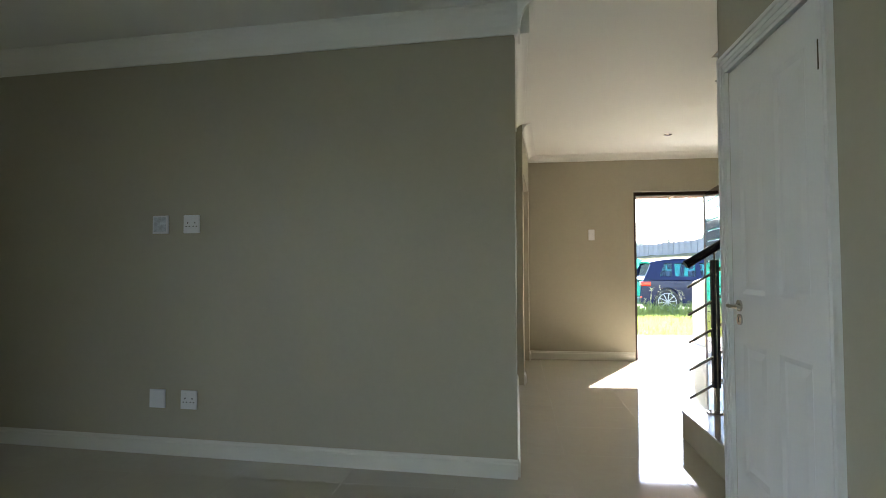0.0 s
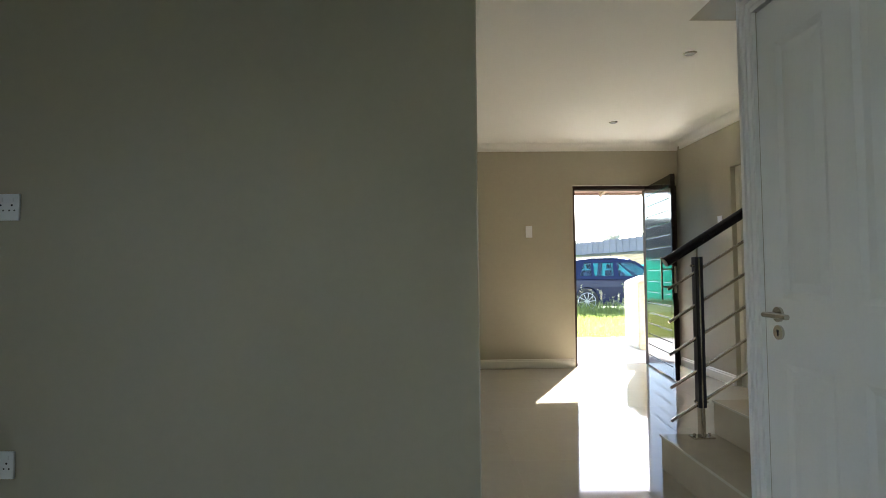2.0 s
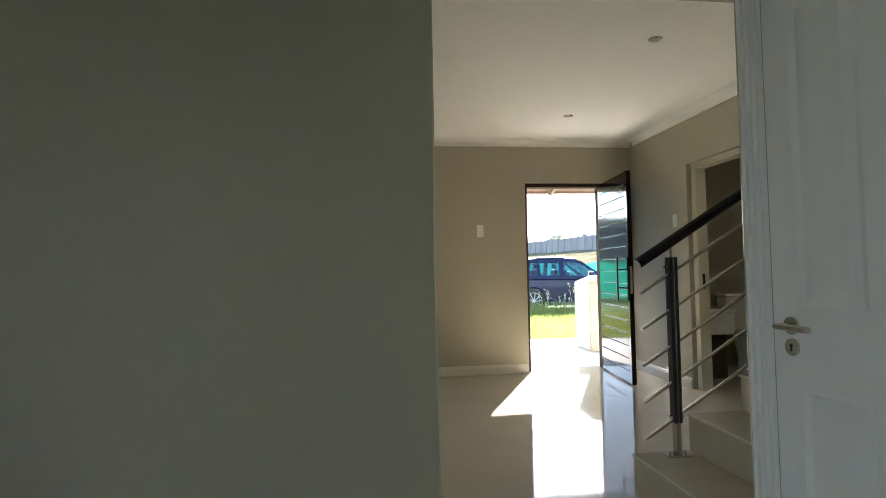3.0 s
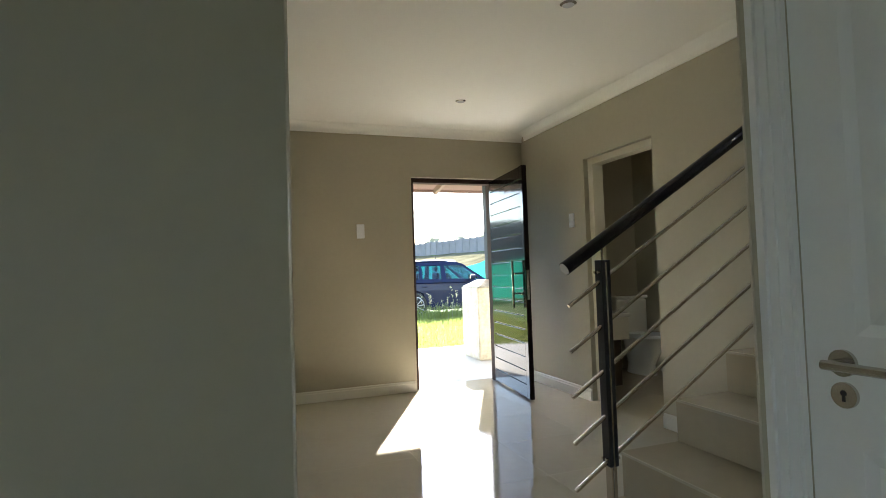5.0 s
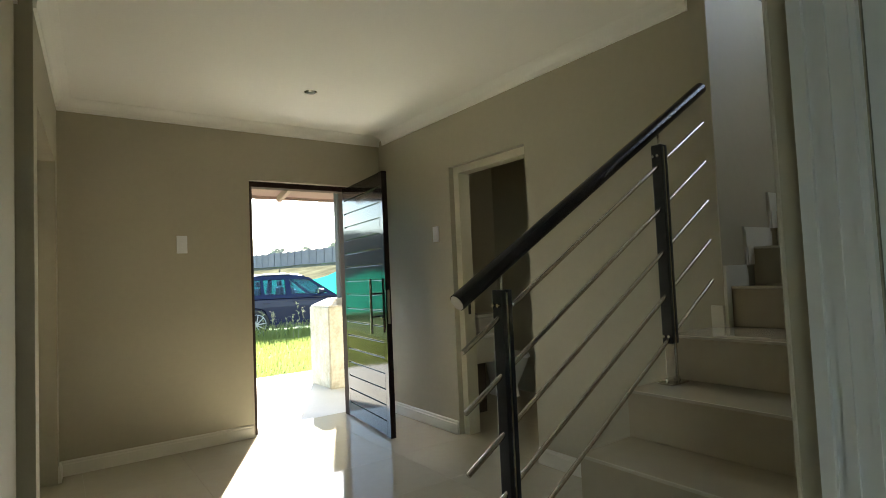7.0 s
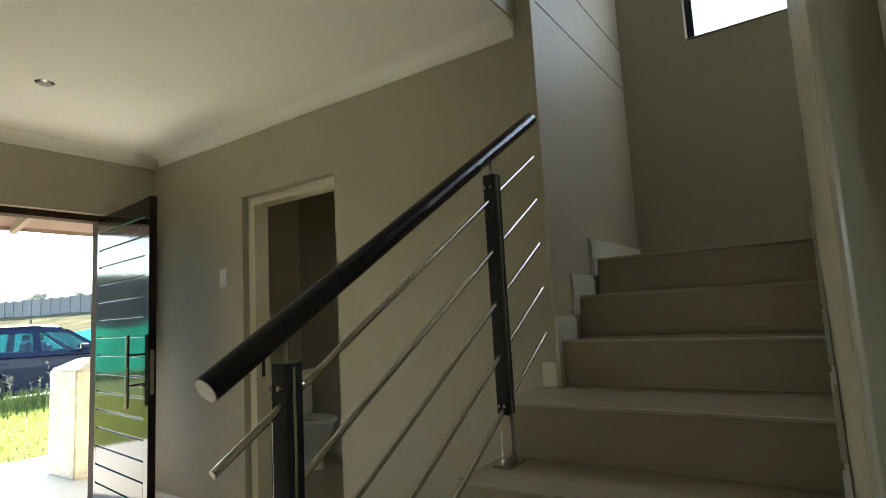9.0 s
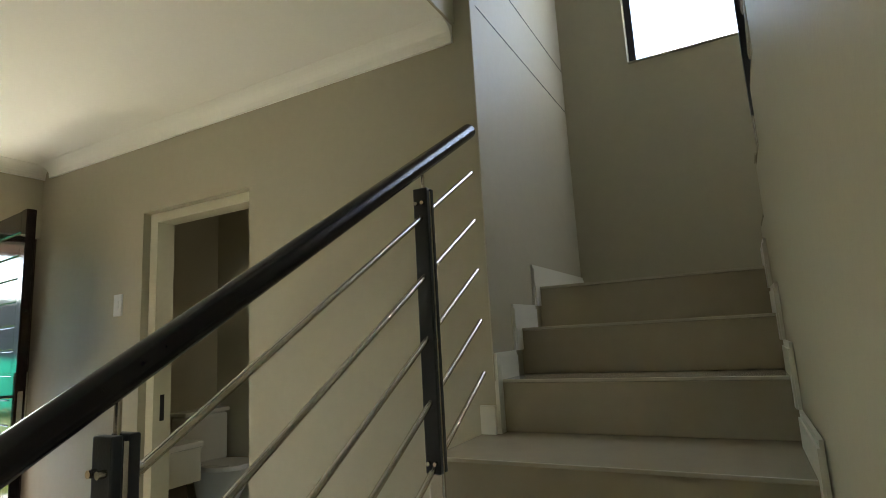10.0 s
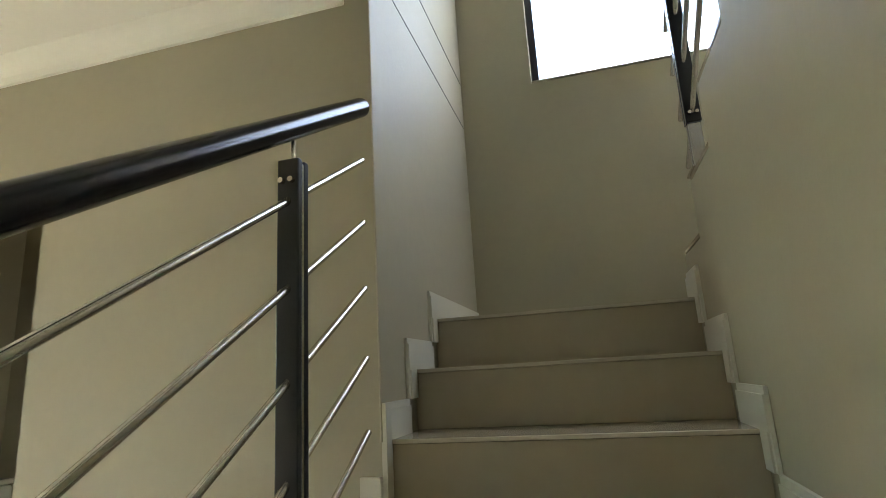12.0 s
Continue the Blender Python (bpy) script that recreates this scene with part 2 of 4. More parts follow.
structure("ceiling", boxes((-6.6, -1.34, -9.6, 0, CEIL, 2.8), (-1.34, 0, -3.14, 0, CEIL, 2.8), (0, END_X, -3.105, 0, CEIL, 2.8)), CEILING,
          "white painted ceiling open over the stairwell", "ceiling")
structure("ceiling_upper", boxes((-2.72, 1.62, -5.17, -3.02, TOP, TOP + 0.2)), CEILING, "white ceiling over the stairwell", "ceiling")
structure("trim_slab_edge", boxes((-1.352, 0, -3.153, -3.1405, CEIL - 0.001, 2.8), (-1.3525, -1.3405, -5.05, -3.1535, CEIL - 0.001, 2.8)), TAUPE, "taupe plastered slab edge round the stairwell", "slab edge")
for cx, cy, z1 in ((DOOR_X, RIGHT_Y - 0.010, CEIL), (-2.683, -4.02, 2.40), (0.0, LEFT_Y, 4.0)):
    structure("trim_corner_bead", rod(bmesh.new(), (cx, cy, 0.1 if cx else 6 * R), (cx, cy, z1), 0.0035, 8), NOSING, "pale plaster corner bead", "corner bead")
structure("floor", boxes((-6.6, -1.57, -9.6, 0.0, -0.2, -0.002), (-1.57, 1.42, -5.1, 0.0, -0.2, -0.002)), GROUT, "polished cream porcelain tiled floor", "floor")


def groove(z, x0, x1):
    return boxes((x0, x1, LEFT_Y - 0.0015, LEFT_Y + 0.01, z, z + 0.005))


for gz in (2.655, 2.93):
    structure("trim_wall_joint", groove(gz, 0.06, END_X - 0.02), HOLE, "fine dark joint line across the stairwell wall", "wall joint")

# ---- cornices and skirtings ----


def cove(drop, out):
    """The section of a cornice: (out from the wall, down from the ceiling)."""
    pts = [(0, 0), (out, 0), (out - 0.002, -0.003)]
    for i in range(1, 6):
        a = i / 6 * math.pi / 2
        pts.append((out - 0.006 - (out - 0.020) * math.sin(a), -0.006 - (drop - 0.022) * (1 - math.cos(a))))
    pts += [(0.014, -drop + 0.012), (0.014, -drop), (0, -drop)]
    return pts


def run(profile, a, b, z, inward):
    """A profile drawn along a wall foot or head from a to b; inward is the way it stands out."""
    bm = bmesh.new()
    a, b, inward = Vector((*a, z)), Vector((*b, z)), Vector((*inward, 0))
    rings = [[bm.verts.new(p + inward * o + Vector((0, 0, d))) for o, d in profile] for p in (a, b)]
    n = len(profile)
    for i in range(n):
        bm.faces.new((rings[0][i], rings[0][(i + 1) % n], rings[1][(i + 1) % n], rings[1][i]))
    bm.faces.new(rings[0])
    bm.faces.new(rings[1][::-1])
    bmesh.ops.recalc_face_normals(bm, faces=bm.faces[:])
    return bm


COVE = cove(0.078, 0.085)
BIG_COVE = cove(0.145, 0.09)
for a, b, w in (((-2.67, 0), (0, 0), (0, -1)), ((0, -0.085), (0, -3.14), (-1, 0)), ((-2.683, -3.9), (-2.683, -1.62), (1, 0)), ((-2.617, -1.62), (-2.530, -0.09), (1, -0.057))):
    structure("trim_cornice", run(COVE, a, b, CEIL, w), CEILING, "white moulded cornice along the hall ceiling", "cornice")
structure("trim_cornice_living", run(BIG_COVE, (-2.60, -4.025), (-6.6, -3.80), CEIL, (-0.05, -1)), CEILING, "white moulded cornice over the socket wall", "cornice")
structure("trim_cornice_living", run(BIG_COVE, (-2.665, -4.11), (-2.665, -3.89), CEIL, (1, 0)), CEILING, "white moulded cornice at the wall end", "cornice")
structure("trim_cornice_living", run(COVE, (DOOR_X, -9.6), (DOOR_X, -4.14), CEIL, (-1, 0)), CEILING, "white moulded cornice over the panelled door", "cornice")

SKIRT = [(0, 0), (0.018, 0), (0.018, 0.075), (0.012, 0.082), (0.012, 0.092), (0.006, 0.1), (0, 0.1)]
for a, b, w in (((-2.525, 0), (-1.245, 0), (0, -1)), ((0, -0.0), (0, -1.105), (-1, 0)), ((0, -1.965), (0, OPEN_Y), (-1, 0)),
                ((-2.683, -4.0), (-2.683, -1.625), (1, 0)), ((-2.617, -1.62), (-2.608, -1.46), (1, -0.057)), ((-2.534, -0.15), (-2.525, -0.02), (1, -0.057)), ((-2.68, -4.0205), (-6.6, -3.80), (-0.056, -1)), ((DOOR_X, -9.6), (DOOR_X, -5.16), (-1, 0)),
                ):
    structure("baseboard", run(SKIRT, a, b, 0, w), WHITE, "white painted moulded skirting board", "skirting board")

# stepped skirtings on both sides of the flight
def stepped_skirting(name, y0, y1, first):
    bm = bmesh.new()
    for k in range(first, 9):
        x0 = NOSE[k - 1] if k > first else max(NOSE[k - 1], -1.57)
        x1 = NOSE[k] if k < 8 else (END_X if first == 6 else 0.70)
        if first == 6 and k == 6:
            box(bm, 0.0, NOSE[5] - 0.001, y0, y1, 5 * R, 6 * R + 0.1)
        z = k * R
        xa, xb = x0 - (0.075 if k > first else 0.0), x1 - 0.076 if k < 8 else x1
        lip = 0.005 if y1 == LEFT_Y else -0.005
        ya, yb = (y0 + lip, y1) if lip > 0 else (y0, y1 + lip)
        box(bm, xa, xb, y0, y1, z, z + 0.082)
        box(bm, xa, xb, ya, yb, z + 0.082, z + 0.1)
        if k > first:
            box(bm, x0 - 0.060, x0 - 0.001, y0, y1, z - R + 0.0995, z)
            box(bm, x0 - 0.075, x0 - 0.060, ya, yb, z - R + 0.0995, z)
    return structure(name, bm, WHITE, "white stepped skirting following the stairs", "skirting board")


stepped_skirting("baseboard_stair_inner", LEFT_Y - 0.014, LEFT_Y, 6)
stepped_skirting("baseboard_stair_spine", RIGHT_Y, RIGHT_Y + 0.014, 1)
structure("baseboard_stair_corner", boxes((-0.018, 0, LEFT_Y, OPEN_Y - 0.002, 5 * R, 5 * R + 0.1)), WHITE, "short white skirting on the stair corner", "skirting board")
structure("baseboard_landing", boxes((END_X - 0.018, END_X, -5.05, LEFT_Y - 0.02, 8 * R, 8 * R + 0.02)), WHITE, "low white skirting on the landing", "skirting board")

# ---- stairs ----
stairs = tagged(new("stairs", mesh_of("stairs", prism(bmesh.new(), [(NOSE[0] + 0.03, 0)] + [p for k in range(8) for p in (
    (NOSE[k] + 0.03, (k + 1) * R - 0.014), ((NOSE[k + 1] if k < 7 else END_X) + (0.03 if k < 7 else 0), (k + 1) * R - 0.014))] + [(END_X, 0)], "y", RIGHT_Y + 0.002, OPEN_Y - 0.004), TAUPE)),
    label="cream porcelain tiled staircase with eight steps to a landing", category="staircase", kind="structure")
# the inner wall stands in the flight's last steps
for k in range(8):
    y1 = OPEN_Y if k < 5 else LEFT_Y - 0.002
    x1 = NOSE[k + 1] + 0.018 if k < 7 else END_X - 0.002
    y0 = RIGHT_Y - 0.009 if k < 5 else RIGHT_Y + 0.003
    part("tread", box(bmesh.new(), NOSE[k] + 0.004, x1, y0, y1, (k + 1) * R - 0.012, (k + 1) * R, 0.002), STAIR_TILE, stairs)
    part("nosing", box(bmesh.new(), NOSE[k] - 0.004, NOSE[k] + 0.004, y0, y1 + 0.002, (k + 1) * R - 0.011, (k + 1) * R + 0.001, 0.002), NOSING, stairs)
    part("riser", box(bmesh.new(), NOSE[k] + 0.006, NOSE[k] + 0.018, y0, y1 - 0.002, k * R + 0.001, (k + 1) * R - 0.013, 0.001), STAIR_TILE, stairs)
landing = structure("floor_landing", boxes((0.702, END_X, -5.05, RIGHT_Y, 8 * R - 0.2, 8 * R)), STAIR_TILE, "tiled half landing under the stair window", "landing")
upper = tagged(new("stairs_upper", mesh_of("stairs_upper", prism(bmesh.new(), [(UP_X, 8 * R - 0.2)] + [p for j in range(1, 8) for p in (
    (UP_X - 0.3 * (j - 1), (8 + j) * R - 0.014), (UP_X - 0.3 * j, (8 + j) * R - 0.014))] + [(UP_X - 2.1, 14 * R - 0.25)], "y", -5.05, -4.287), TAUPE)),
    label="upper tiled stair flight turning back over the lower one", category="staircase", kind="structure")
for j in range(1, 8):
    x1 = UP_X - 0.3 * (j - 1)
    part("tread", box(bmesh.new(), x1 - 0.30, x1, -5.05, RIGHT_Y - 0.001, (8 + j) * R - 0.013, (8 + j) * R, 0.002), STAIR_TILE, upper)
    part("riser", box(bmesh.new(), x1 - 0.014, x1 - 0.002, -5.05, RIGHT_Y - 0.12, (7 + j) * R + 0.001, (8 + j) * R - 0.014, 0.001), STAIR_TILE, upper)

# ---- balustrades ----


def balustrade(label, y, posts, x0, x1, slope, top_z, rail):
    """posts: (x, foot z); bars run from x0 to x1 and pass the height top_z at the first post."""
    ob = thing("stair_balustrade", label, "balustrade", (posts[0][0], y, posts[0][1]))
    o = Vector((posts[0][0], y, posts[0][1]))

    def loc(x, dy, z):
        return (x - o.x, dy, z - o.z)
    for px, pz in posts:
        for s in (-1, 1):
            bm = box(bmesh.new(), px - o.x + (0.0045 if s > 0 else -0.0215), px - o.x + (0.0215 if s > 0 else -0.0045), -0.024, 0.024, pz - o.z + 0.165, pz - o.z + 0.994, 0.003)
            part("post_cheek", bm, BLACK_POST, ob, "black flat post cheek")
        bm = box(bmesh.new(), px - o.x - 0.004, px - o.x + 0.004, -0.0235, 0.0235, pz - o.z + 0.008, pz - o.z + 0.985, 0.001)
        box(bm, px - o.x - 0.013, px - o.x + 0.013, -0.020, 0.020, pz - o.z + 0.008, pz - o.z + 0.164, 0.002)
        post = part("post_core", bm, STEEL, ob, "stainless steel post core")
        plate = part("base_plate", box(bmesh.new(), px - o.x - 0.06, px - o.x + 0.06, -0.034, 0.034, pz - o.z, pz - o.z + 0.009, 0.002), STEEL, ob)
        for s in (-1, 1):
            part("bolt", rod(bmesh.new(), (px - o.x + s * 0.042, 0.0, pz - o.z + 0.009), (px - o.x + s * 0.042, 0.0, pz - o.z + 0.024), 0.007, 8), STEEL, plate)
            for h in (0.945, 0.195):
                for dy in (-0.011, 0.011):
                    part("bolt", rod(bmesh.new(), (px - o.x + s * 0.0215, dy, pz - o.z + h), (px - o.x + s * 0.033, dy, pz - o.z + h), 0.006, 10), STEEL, post)
        rz = rail[0] + rail[1] * (px - x0)
        part("stem", rod(bmesh.new(), (px - o.x, 0, pz - o.z + 0.98), (px - o.x, 0, rz - o.z - 0.015), 0.0055, 10), STEEL, ob)
    for i in range(5):
        za, zb = top_z + slope * (x0 - posts[0][0]) - 0.181 * i, top_z + slope * (x1 - posts[0][0]) - 0.181 * i
        part("bar", rod(bmesh.new(), loc(x0, 0, za), loc(x1, 0, zb), 0.0085, 14), STEEL, ob, "slender stainless steel bar", True)
    tube = rod(bmesh.new(), loc(x0 - math.copysign(0.012, x1 - x0), 0, rail[0]), loc(x1, 0, rail[0] + rail[1] * (x1 - x0)), 0.0275, 28)
    hr = part("handrail", tube, RAIL_WOOD, ob, "round dark handrail", True)
    end = Vector(loc(x0 - math.copysign(0.012, x1 - x0), 0, rail[0]))
    d = (Vector(loc(x1, 0, rail[0] + rail[1] * (x1 - x0))) - end).normalized()
    part("end_cap", rod(bmesh.new(), end - d * 0.002, end + d * 0.0005, 0.0245, 24), END_CAP, hr, "pale end cap")
    return ob


balustrade("dark round handrail and steel bars on black posts beside stairs", -3.235, [(-1.395, R), (-0.475, 4 * R)], -1.563, -0.112, 0.608, 1.103, (1.150, 0.617))
balustrade("steel and black balustrade along the upper stair flight", -4.195, [(0.365, 10 * R), (-0.535, 13 * R)], 0.545, -1.1, -0.62, 10 * R + 0.915, (10 * R + 0.96, -0.62))

# ---- white panelled door ----
door = thing("panelled_door", "closed white four-panel door with a steel lever handle", "door", (DOOR_X, -5.14, 0))


def panelled_leaf():
    bm = bmesh.new()
    ys, zs = [0.05, 0.165, 0.405, 0.515, 0.745, 0.845], [0.008, 0.21, 0.79, 1.01, 1.90, 2.05]
    box(bm, 0.012, 0.04, 0.05, 0.845, 0.008, 2.05)
    for i, (a, b) in enumerate(((0, 1), (2, 3), (4, 5))):
        box(bm, 0.0, 0.0118, ys[a], ys[b], zs[0], zs[5])
    for a, b in ((0, 1), (2, 3), (4, 5)):
        for c, d in ((1, 2), (3, 4)):
            box(bm, 0.0, 0.0118, ys[c], ys[d], zs[a], zs[b])
    return bm


leaf = part("leaf", panelled_leaf(), DOOR_WHITE, door)
for c, d in ((0.165, 0.405), (0.515, 0.745)):
    for a, b in ((0.21, 0.79), (1.01, 1.90)):
        bm = bmesh.new()
        lo = [(c, a), (d, a), (d, b), (c, b)]
        mid = [(c + 0.022, a + 0.022), (d - 0.022, a + 0.022), (d - 0.022, b - 0.022), (c + 0.022, b - 0.022)]
        hi = [(c + 0.055, a + 0.055), (d - 0.055, a + 0.055), (d - 0.055, b - 0.055), (c + 0.055, b - 0.055)]
        rings = [[bm.verts.new((x, p[0], p[1])) for p in pts] for x, pts in ((0.0005, lo), (0.0085, mid), (0.003, hi))]
        for r0, r1 in zip(rings, rings[1:]):
            for i in range(4):
                bm.faces.new((r0[i], r0[(i + 1) % 4], r1[(i + 1) % 4], r1[i]))
        bm.faces.new(rings[-1])
        bmesh.ops.recalc_face_normals(bm, faces=bm.faces[:])
        part("panel", bm, DOOR_WHITE, leaf)


def lever(parent, y, z, way, x=0.0, out=-1):
    rose = part("rose", rod(bmesh.new(), (x, y, z), (x + out * 0.009, y, z), 0.026, 24), STEEL, parent)
    bm = rod(bmesh.new(), (x + out * 0.009, y, z), (x + out * 0.052, y, z), 0.0095, 14)
    rod(bm, (x + out * 0.05, y - way * 0.008, z), (x + out * 0.05, y + way * 0.115, z), 0.0095, 14)
    part("lever", bm, STEEL, parent, "brushed steel lever", True)
    esc = part("escutcheon", rod(bmesh.new(), (x, y, z - 0.062), (x + out * 0.008, y, z - 0.062), 0.025, 24), STEEL, parent)
    bm = rod(bmesh.new(), (x + out * 0.0085, y, z - 0.058), (x + out * 0.0088, y, z - 0.058), 0.006, 12)
    box(bm, min(x + out * 0.0085, x + out * 0.0088), max(x + out * 0.0085, x + out * 0.0088), y - 0.003, y + 0.003, z - 0.074, z - 0.058)
    part("keyhole", bm, HOLE, esc, "dark keyhole")


lever(leaf, 0.77, 0.955, -1)
part("lock_face", boxes((-0.001, 0.022, 0.8452, 0.8465, 0.86, 1.02)), STEEL, leaf)
for hz in (0.25, 1.83):
    bm = rod(bmesh.new(), (-0.009, 0.049, hz - 0.05), (-0.009, 0.049, hz + 0.05), 0.0085, 12)
    box(bm, -0.0025, -0.0002, 0.052, 0.074, hz - 0.05, hz + 0.05)
    part("hinge", bm, BRASS, leaf, "dull brass butt hinge")
structure("trim_door_frame", boxes((DOOR_X - 0.016, DOOR_X + 0.10, -4.291, -4.213, 0, 2.145), (DOOR_X - 0.016, DOOR_X + 0.10, -5.155, -5.092, 0, 2.145),
                                   (DOOR_X - 0.016, DOOR_X + 0.10, -5.092, -4.291, 2.056, 2.145)), DOOR_WHITE, "white painted frame of the panelled door", "door frame")
for name, lo, hi, depth in (("trim_door_bead", 0.0, 0.018, 0.026), ("trim_door_bead", 0.030, 0.044, 0.022), ("trim_door_bead", 0.062, 0.070, 0.020)):
    x0, x1 = DOOR_X - depth, DOOR_X - 0.0165
    rows = [(x0, x1, -4.213 - hi, -4.213 - lo, 0, 2.145 - lo)]
    if hi < 0.05:
        rows.append((x0, x1, -5.155 + lo, -5.155 + hi, 0, 2.145 - lo))
    rows.append((x0, x1, -5.155 + hi if hi < 0.05 else -5.10, -4.213 - hi, 2.145 - hi, 2.145 - lo))
    structure(name, boxes(*rows), DOOR_WHITE, "raised bead of the white door frame", "door frame")

# ---- front door ----
structure("door_frame_front", boxes((-1.232, -1.196, 0.05, 0.16, 0, 2.088), (-1.196, -0.14, 0.05, 0.16, 2.045, 2.088), (-0.36, -0.31, 0.05, 0.16, 0, 2.045), (-0.14, 0, 0.05, 0.16, 0, 2.088)),
          DARK_FRAME, "dark stained front door frame with a side light", "door frame")
structure("window_side_light", boxes((-0.309, -0.141, 0.10, 0.106, 0.03, 2.044)), GLASS, "clear glass side light beside the front door", "side light").visible_shadow = False
front = thing("front_door", "open dark glossy slatted front door with steel pull handles", "door", (-0.352, 0.045, 0.0), 263.6)
W, PL = 0.925, 17
body = part("core", boxes((0.0, W, -0.012, 0.012, 0.012, 2.065)), DARK_WOOD, front)
for s, y0, y1 in ((1, 0.0125, 0.022), (-1, -0.022, -0.0125)):
    part("stile", box(bmesh.new(), 0.0, 0.035, y0, y1, 0.012, 2.065, 0.001), DARK_WOOD, front)
    part("stile", box(bmesh.new(), W - 0.065, W, y0, y1, 0.012, 2.065, 0.001), DARK_WOOD, front)
    me = None
    pitch = (2.065 - 0.012) / PL
    for i in range(PL):
        if me is None:
            me = mesh_of("slat", box(bmesh.new(), 0.0355, W - 0.0655, y0, y1, 0.006, pitch - 0.003, 0.0025), DARK_WOOD)
        ob = new("slat", me)
        ob.parent = front
        ob.location = (0, 0, 0.012 + pitch * i)
for s in (-1, 1):
    y = s * 0.022
    h = rod(bmesh.new(), (0.755, y + s * 0.055, 0.80), (0.755, y + s * 0.055, 1.23), 0.011, 18)
    pull = part("pull_handle", h, STEEL, front, "vertical stainless steel pull bar", True)
    for z in (0.93, 1.11):
        part("bracket", rod(bmesh.new(), (0.755, y, z), (0.755, y + s * 0.055, z), 0.008, 12), STEEL, pull)
    part("lock_cylinder", rod(bmesh.new(), (0.85, y, 0.93), (0.85, y + s * 0.012, 0.93), 0.013, 16), STEEL, front)
part("lock_plate", boxes((W, W + 0.002, -0.011, 0.011, 0.88, 1.14)), STEEL, front, "steel lock plate")

# ---- cloakroom ----
structure("trim_cloakroom_frame", boxes((0.045, 0.15, -1.175, -1.111, 0, 2.083), (0.045, 0.15, -1.959, -1.93, 0, 2.083), (0.045, 0.15, -1.93, -1.175, 2.03, 2.083)), CREAM,
          "cream painted cloakroom door frame", "door frame")
structure("trim_strike_plate", boxes((0.085, 0.11, -1.177, -1.1752, 0.92, 1.06)), HOLE, "dark strike plate in the cloakroom frame", "strike plate")


def toilet():
    ob = thing("toilet", "white close-coupled toilet with a closed lid", "toilet", (1.18, -0.005, 0), 270)
    part("cistern", box(bmesh.new(), 0.0, 0.19, -0.20, 0.20, 0.40, 0.78, 0.025), CERAMIC, ob)
    part("cistern_lid", box(bmesh.new(), -0.005 + 0.006, 0.20, -0.21, 0.21, 0.782, 0.815, 0.012), CERAMIC, ob)
    bm = bmesh.new()
    levels = ((0.0, 0.11, 0.20, 0.30), (0.10, 0.10, 0.18, 0.30), (0.25, 0.14, 0.24, 0.33), (0.39, 0.185, 0.27, 0.36))
    rings = []
    for z, ry, rx, cx in levels:
        rings.append([bm.verts.new((cx + rx * math.cos(t), ry * math.sin(t), z)) for t in [i * math.tau / 24 for i in range(24)]])
    for r0, r1 in zip(rings, rings[1:]):
        for i in range(24):
            bm.faces.new((r0[i], r0[(i + 1) % 24], r1[(i + 1) % 24], r1[i]))
    bm.faces.new(rings[-1])
    bm.faces.new(rings[0][::-1])
    part("bowl", bm, CERAMIC, ob, "", True)
    bm = bmesh.new()
    bmesh.ops.create_cone(bm, cap_ends=True, segments=28, radius1=0.19, radius2=0.18, depth=0.03, matrix=Matrix.Translation((0.40, 0, 0.408)) @ Matrix.Diagonal((1.25, 1, 1, 1)))
    part("seat_lid", bm, PLASTIC, ob)
    return ob


toilet()
vanity = thing("vanity_cabinet", "low white vanity cabinet on a dark stand", "cabinet", (0.42, -0.42, 0))
part("body", box(bmesh.new(), -0.22, 0.22, -0.39, 0.40, 0.45, 0.66, 0.004), WHITE, vanity)
part("basin_top", box(bmesh.new(), -0.235, 0.235, -0.405, 0.41, 0.662, 0.70, 0.012), CERAMIC, vanity)
part("stand", box(bmesh.new(), -0.19, 0.19, -0.30, 0.38, 0.0, 0.448, 0.004), PLINTH, vanity, "dark brown stand")

# ---- sockets, switches, lights ----


def wall_plate(name, label, at, turn, w, h, inner):
    ob = thing(name, label, "wall plate", at, turn)
    plate = part("plate", box(bmesh.new(), -w / 2, w / 2, -0.011, 0.0, -h / 2, h / 2, 0.003), PLASTIC, ob)
    inner(ob, w, h)
    return ob


def socket_face(ob, w, h):
    for s in (-1, 1):
        part("rocker", box(bmesh.new(), s * 0.024 - 0.009, s * 0.024 + 0.009, -0.0145, -0.0112, 0.022, 0.040, 0.001), PLASTIC, ob)
        for dx, dz, r in ((0, 0.008, 0.0045), (-0.011, -0.014, 0.0038), (0.011, -0.014, 0.0038)):
            part("pin_hole", rod(bmesh.new(), (s * 0.024 + dx, -0.0111, dz), (s * 0.024 + dx, -0.0117, dz), r, 12), HOLE, ob)


def blank_face(ob, w, h):
    part("cover", box(bmesh.new(), -w / 2 + 0.006, w / 2 - 0.006, -0.0135, -0.0112, -h / 2 + 0.006, h / 2 - 0.006, 0.001), PLASTIC, ob)


def film_face(ob, w, h):
    blank_face(ob, w, h)
    part("protective_film", box(bmesh.new(), -w / 2 + 0.010, w / 2 - 0.012, -0.0152, -0.0137, -h / 2 + 0.012, h / 2 - 0.010, 0.0004), FILM, ob, "crinkled clear protective film")


def switch_face(ob, w, h):
    part("rocker", box(bmesh.new(), -0.014, 0.014, -0.0155, -0.0112, -0.022, 0.022, 0.002), PLASTIC, ob)


def on_socket_wall(x):
    return -4.02 + (-2.67 - x) * 0.056


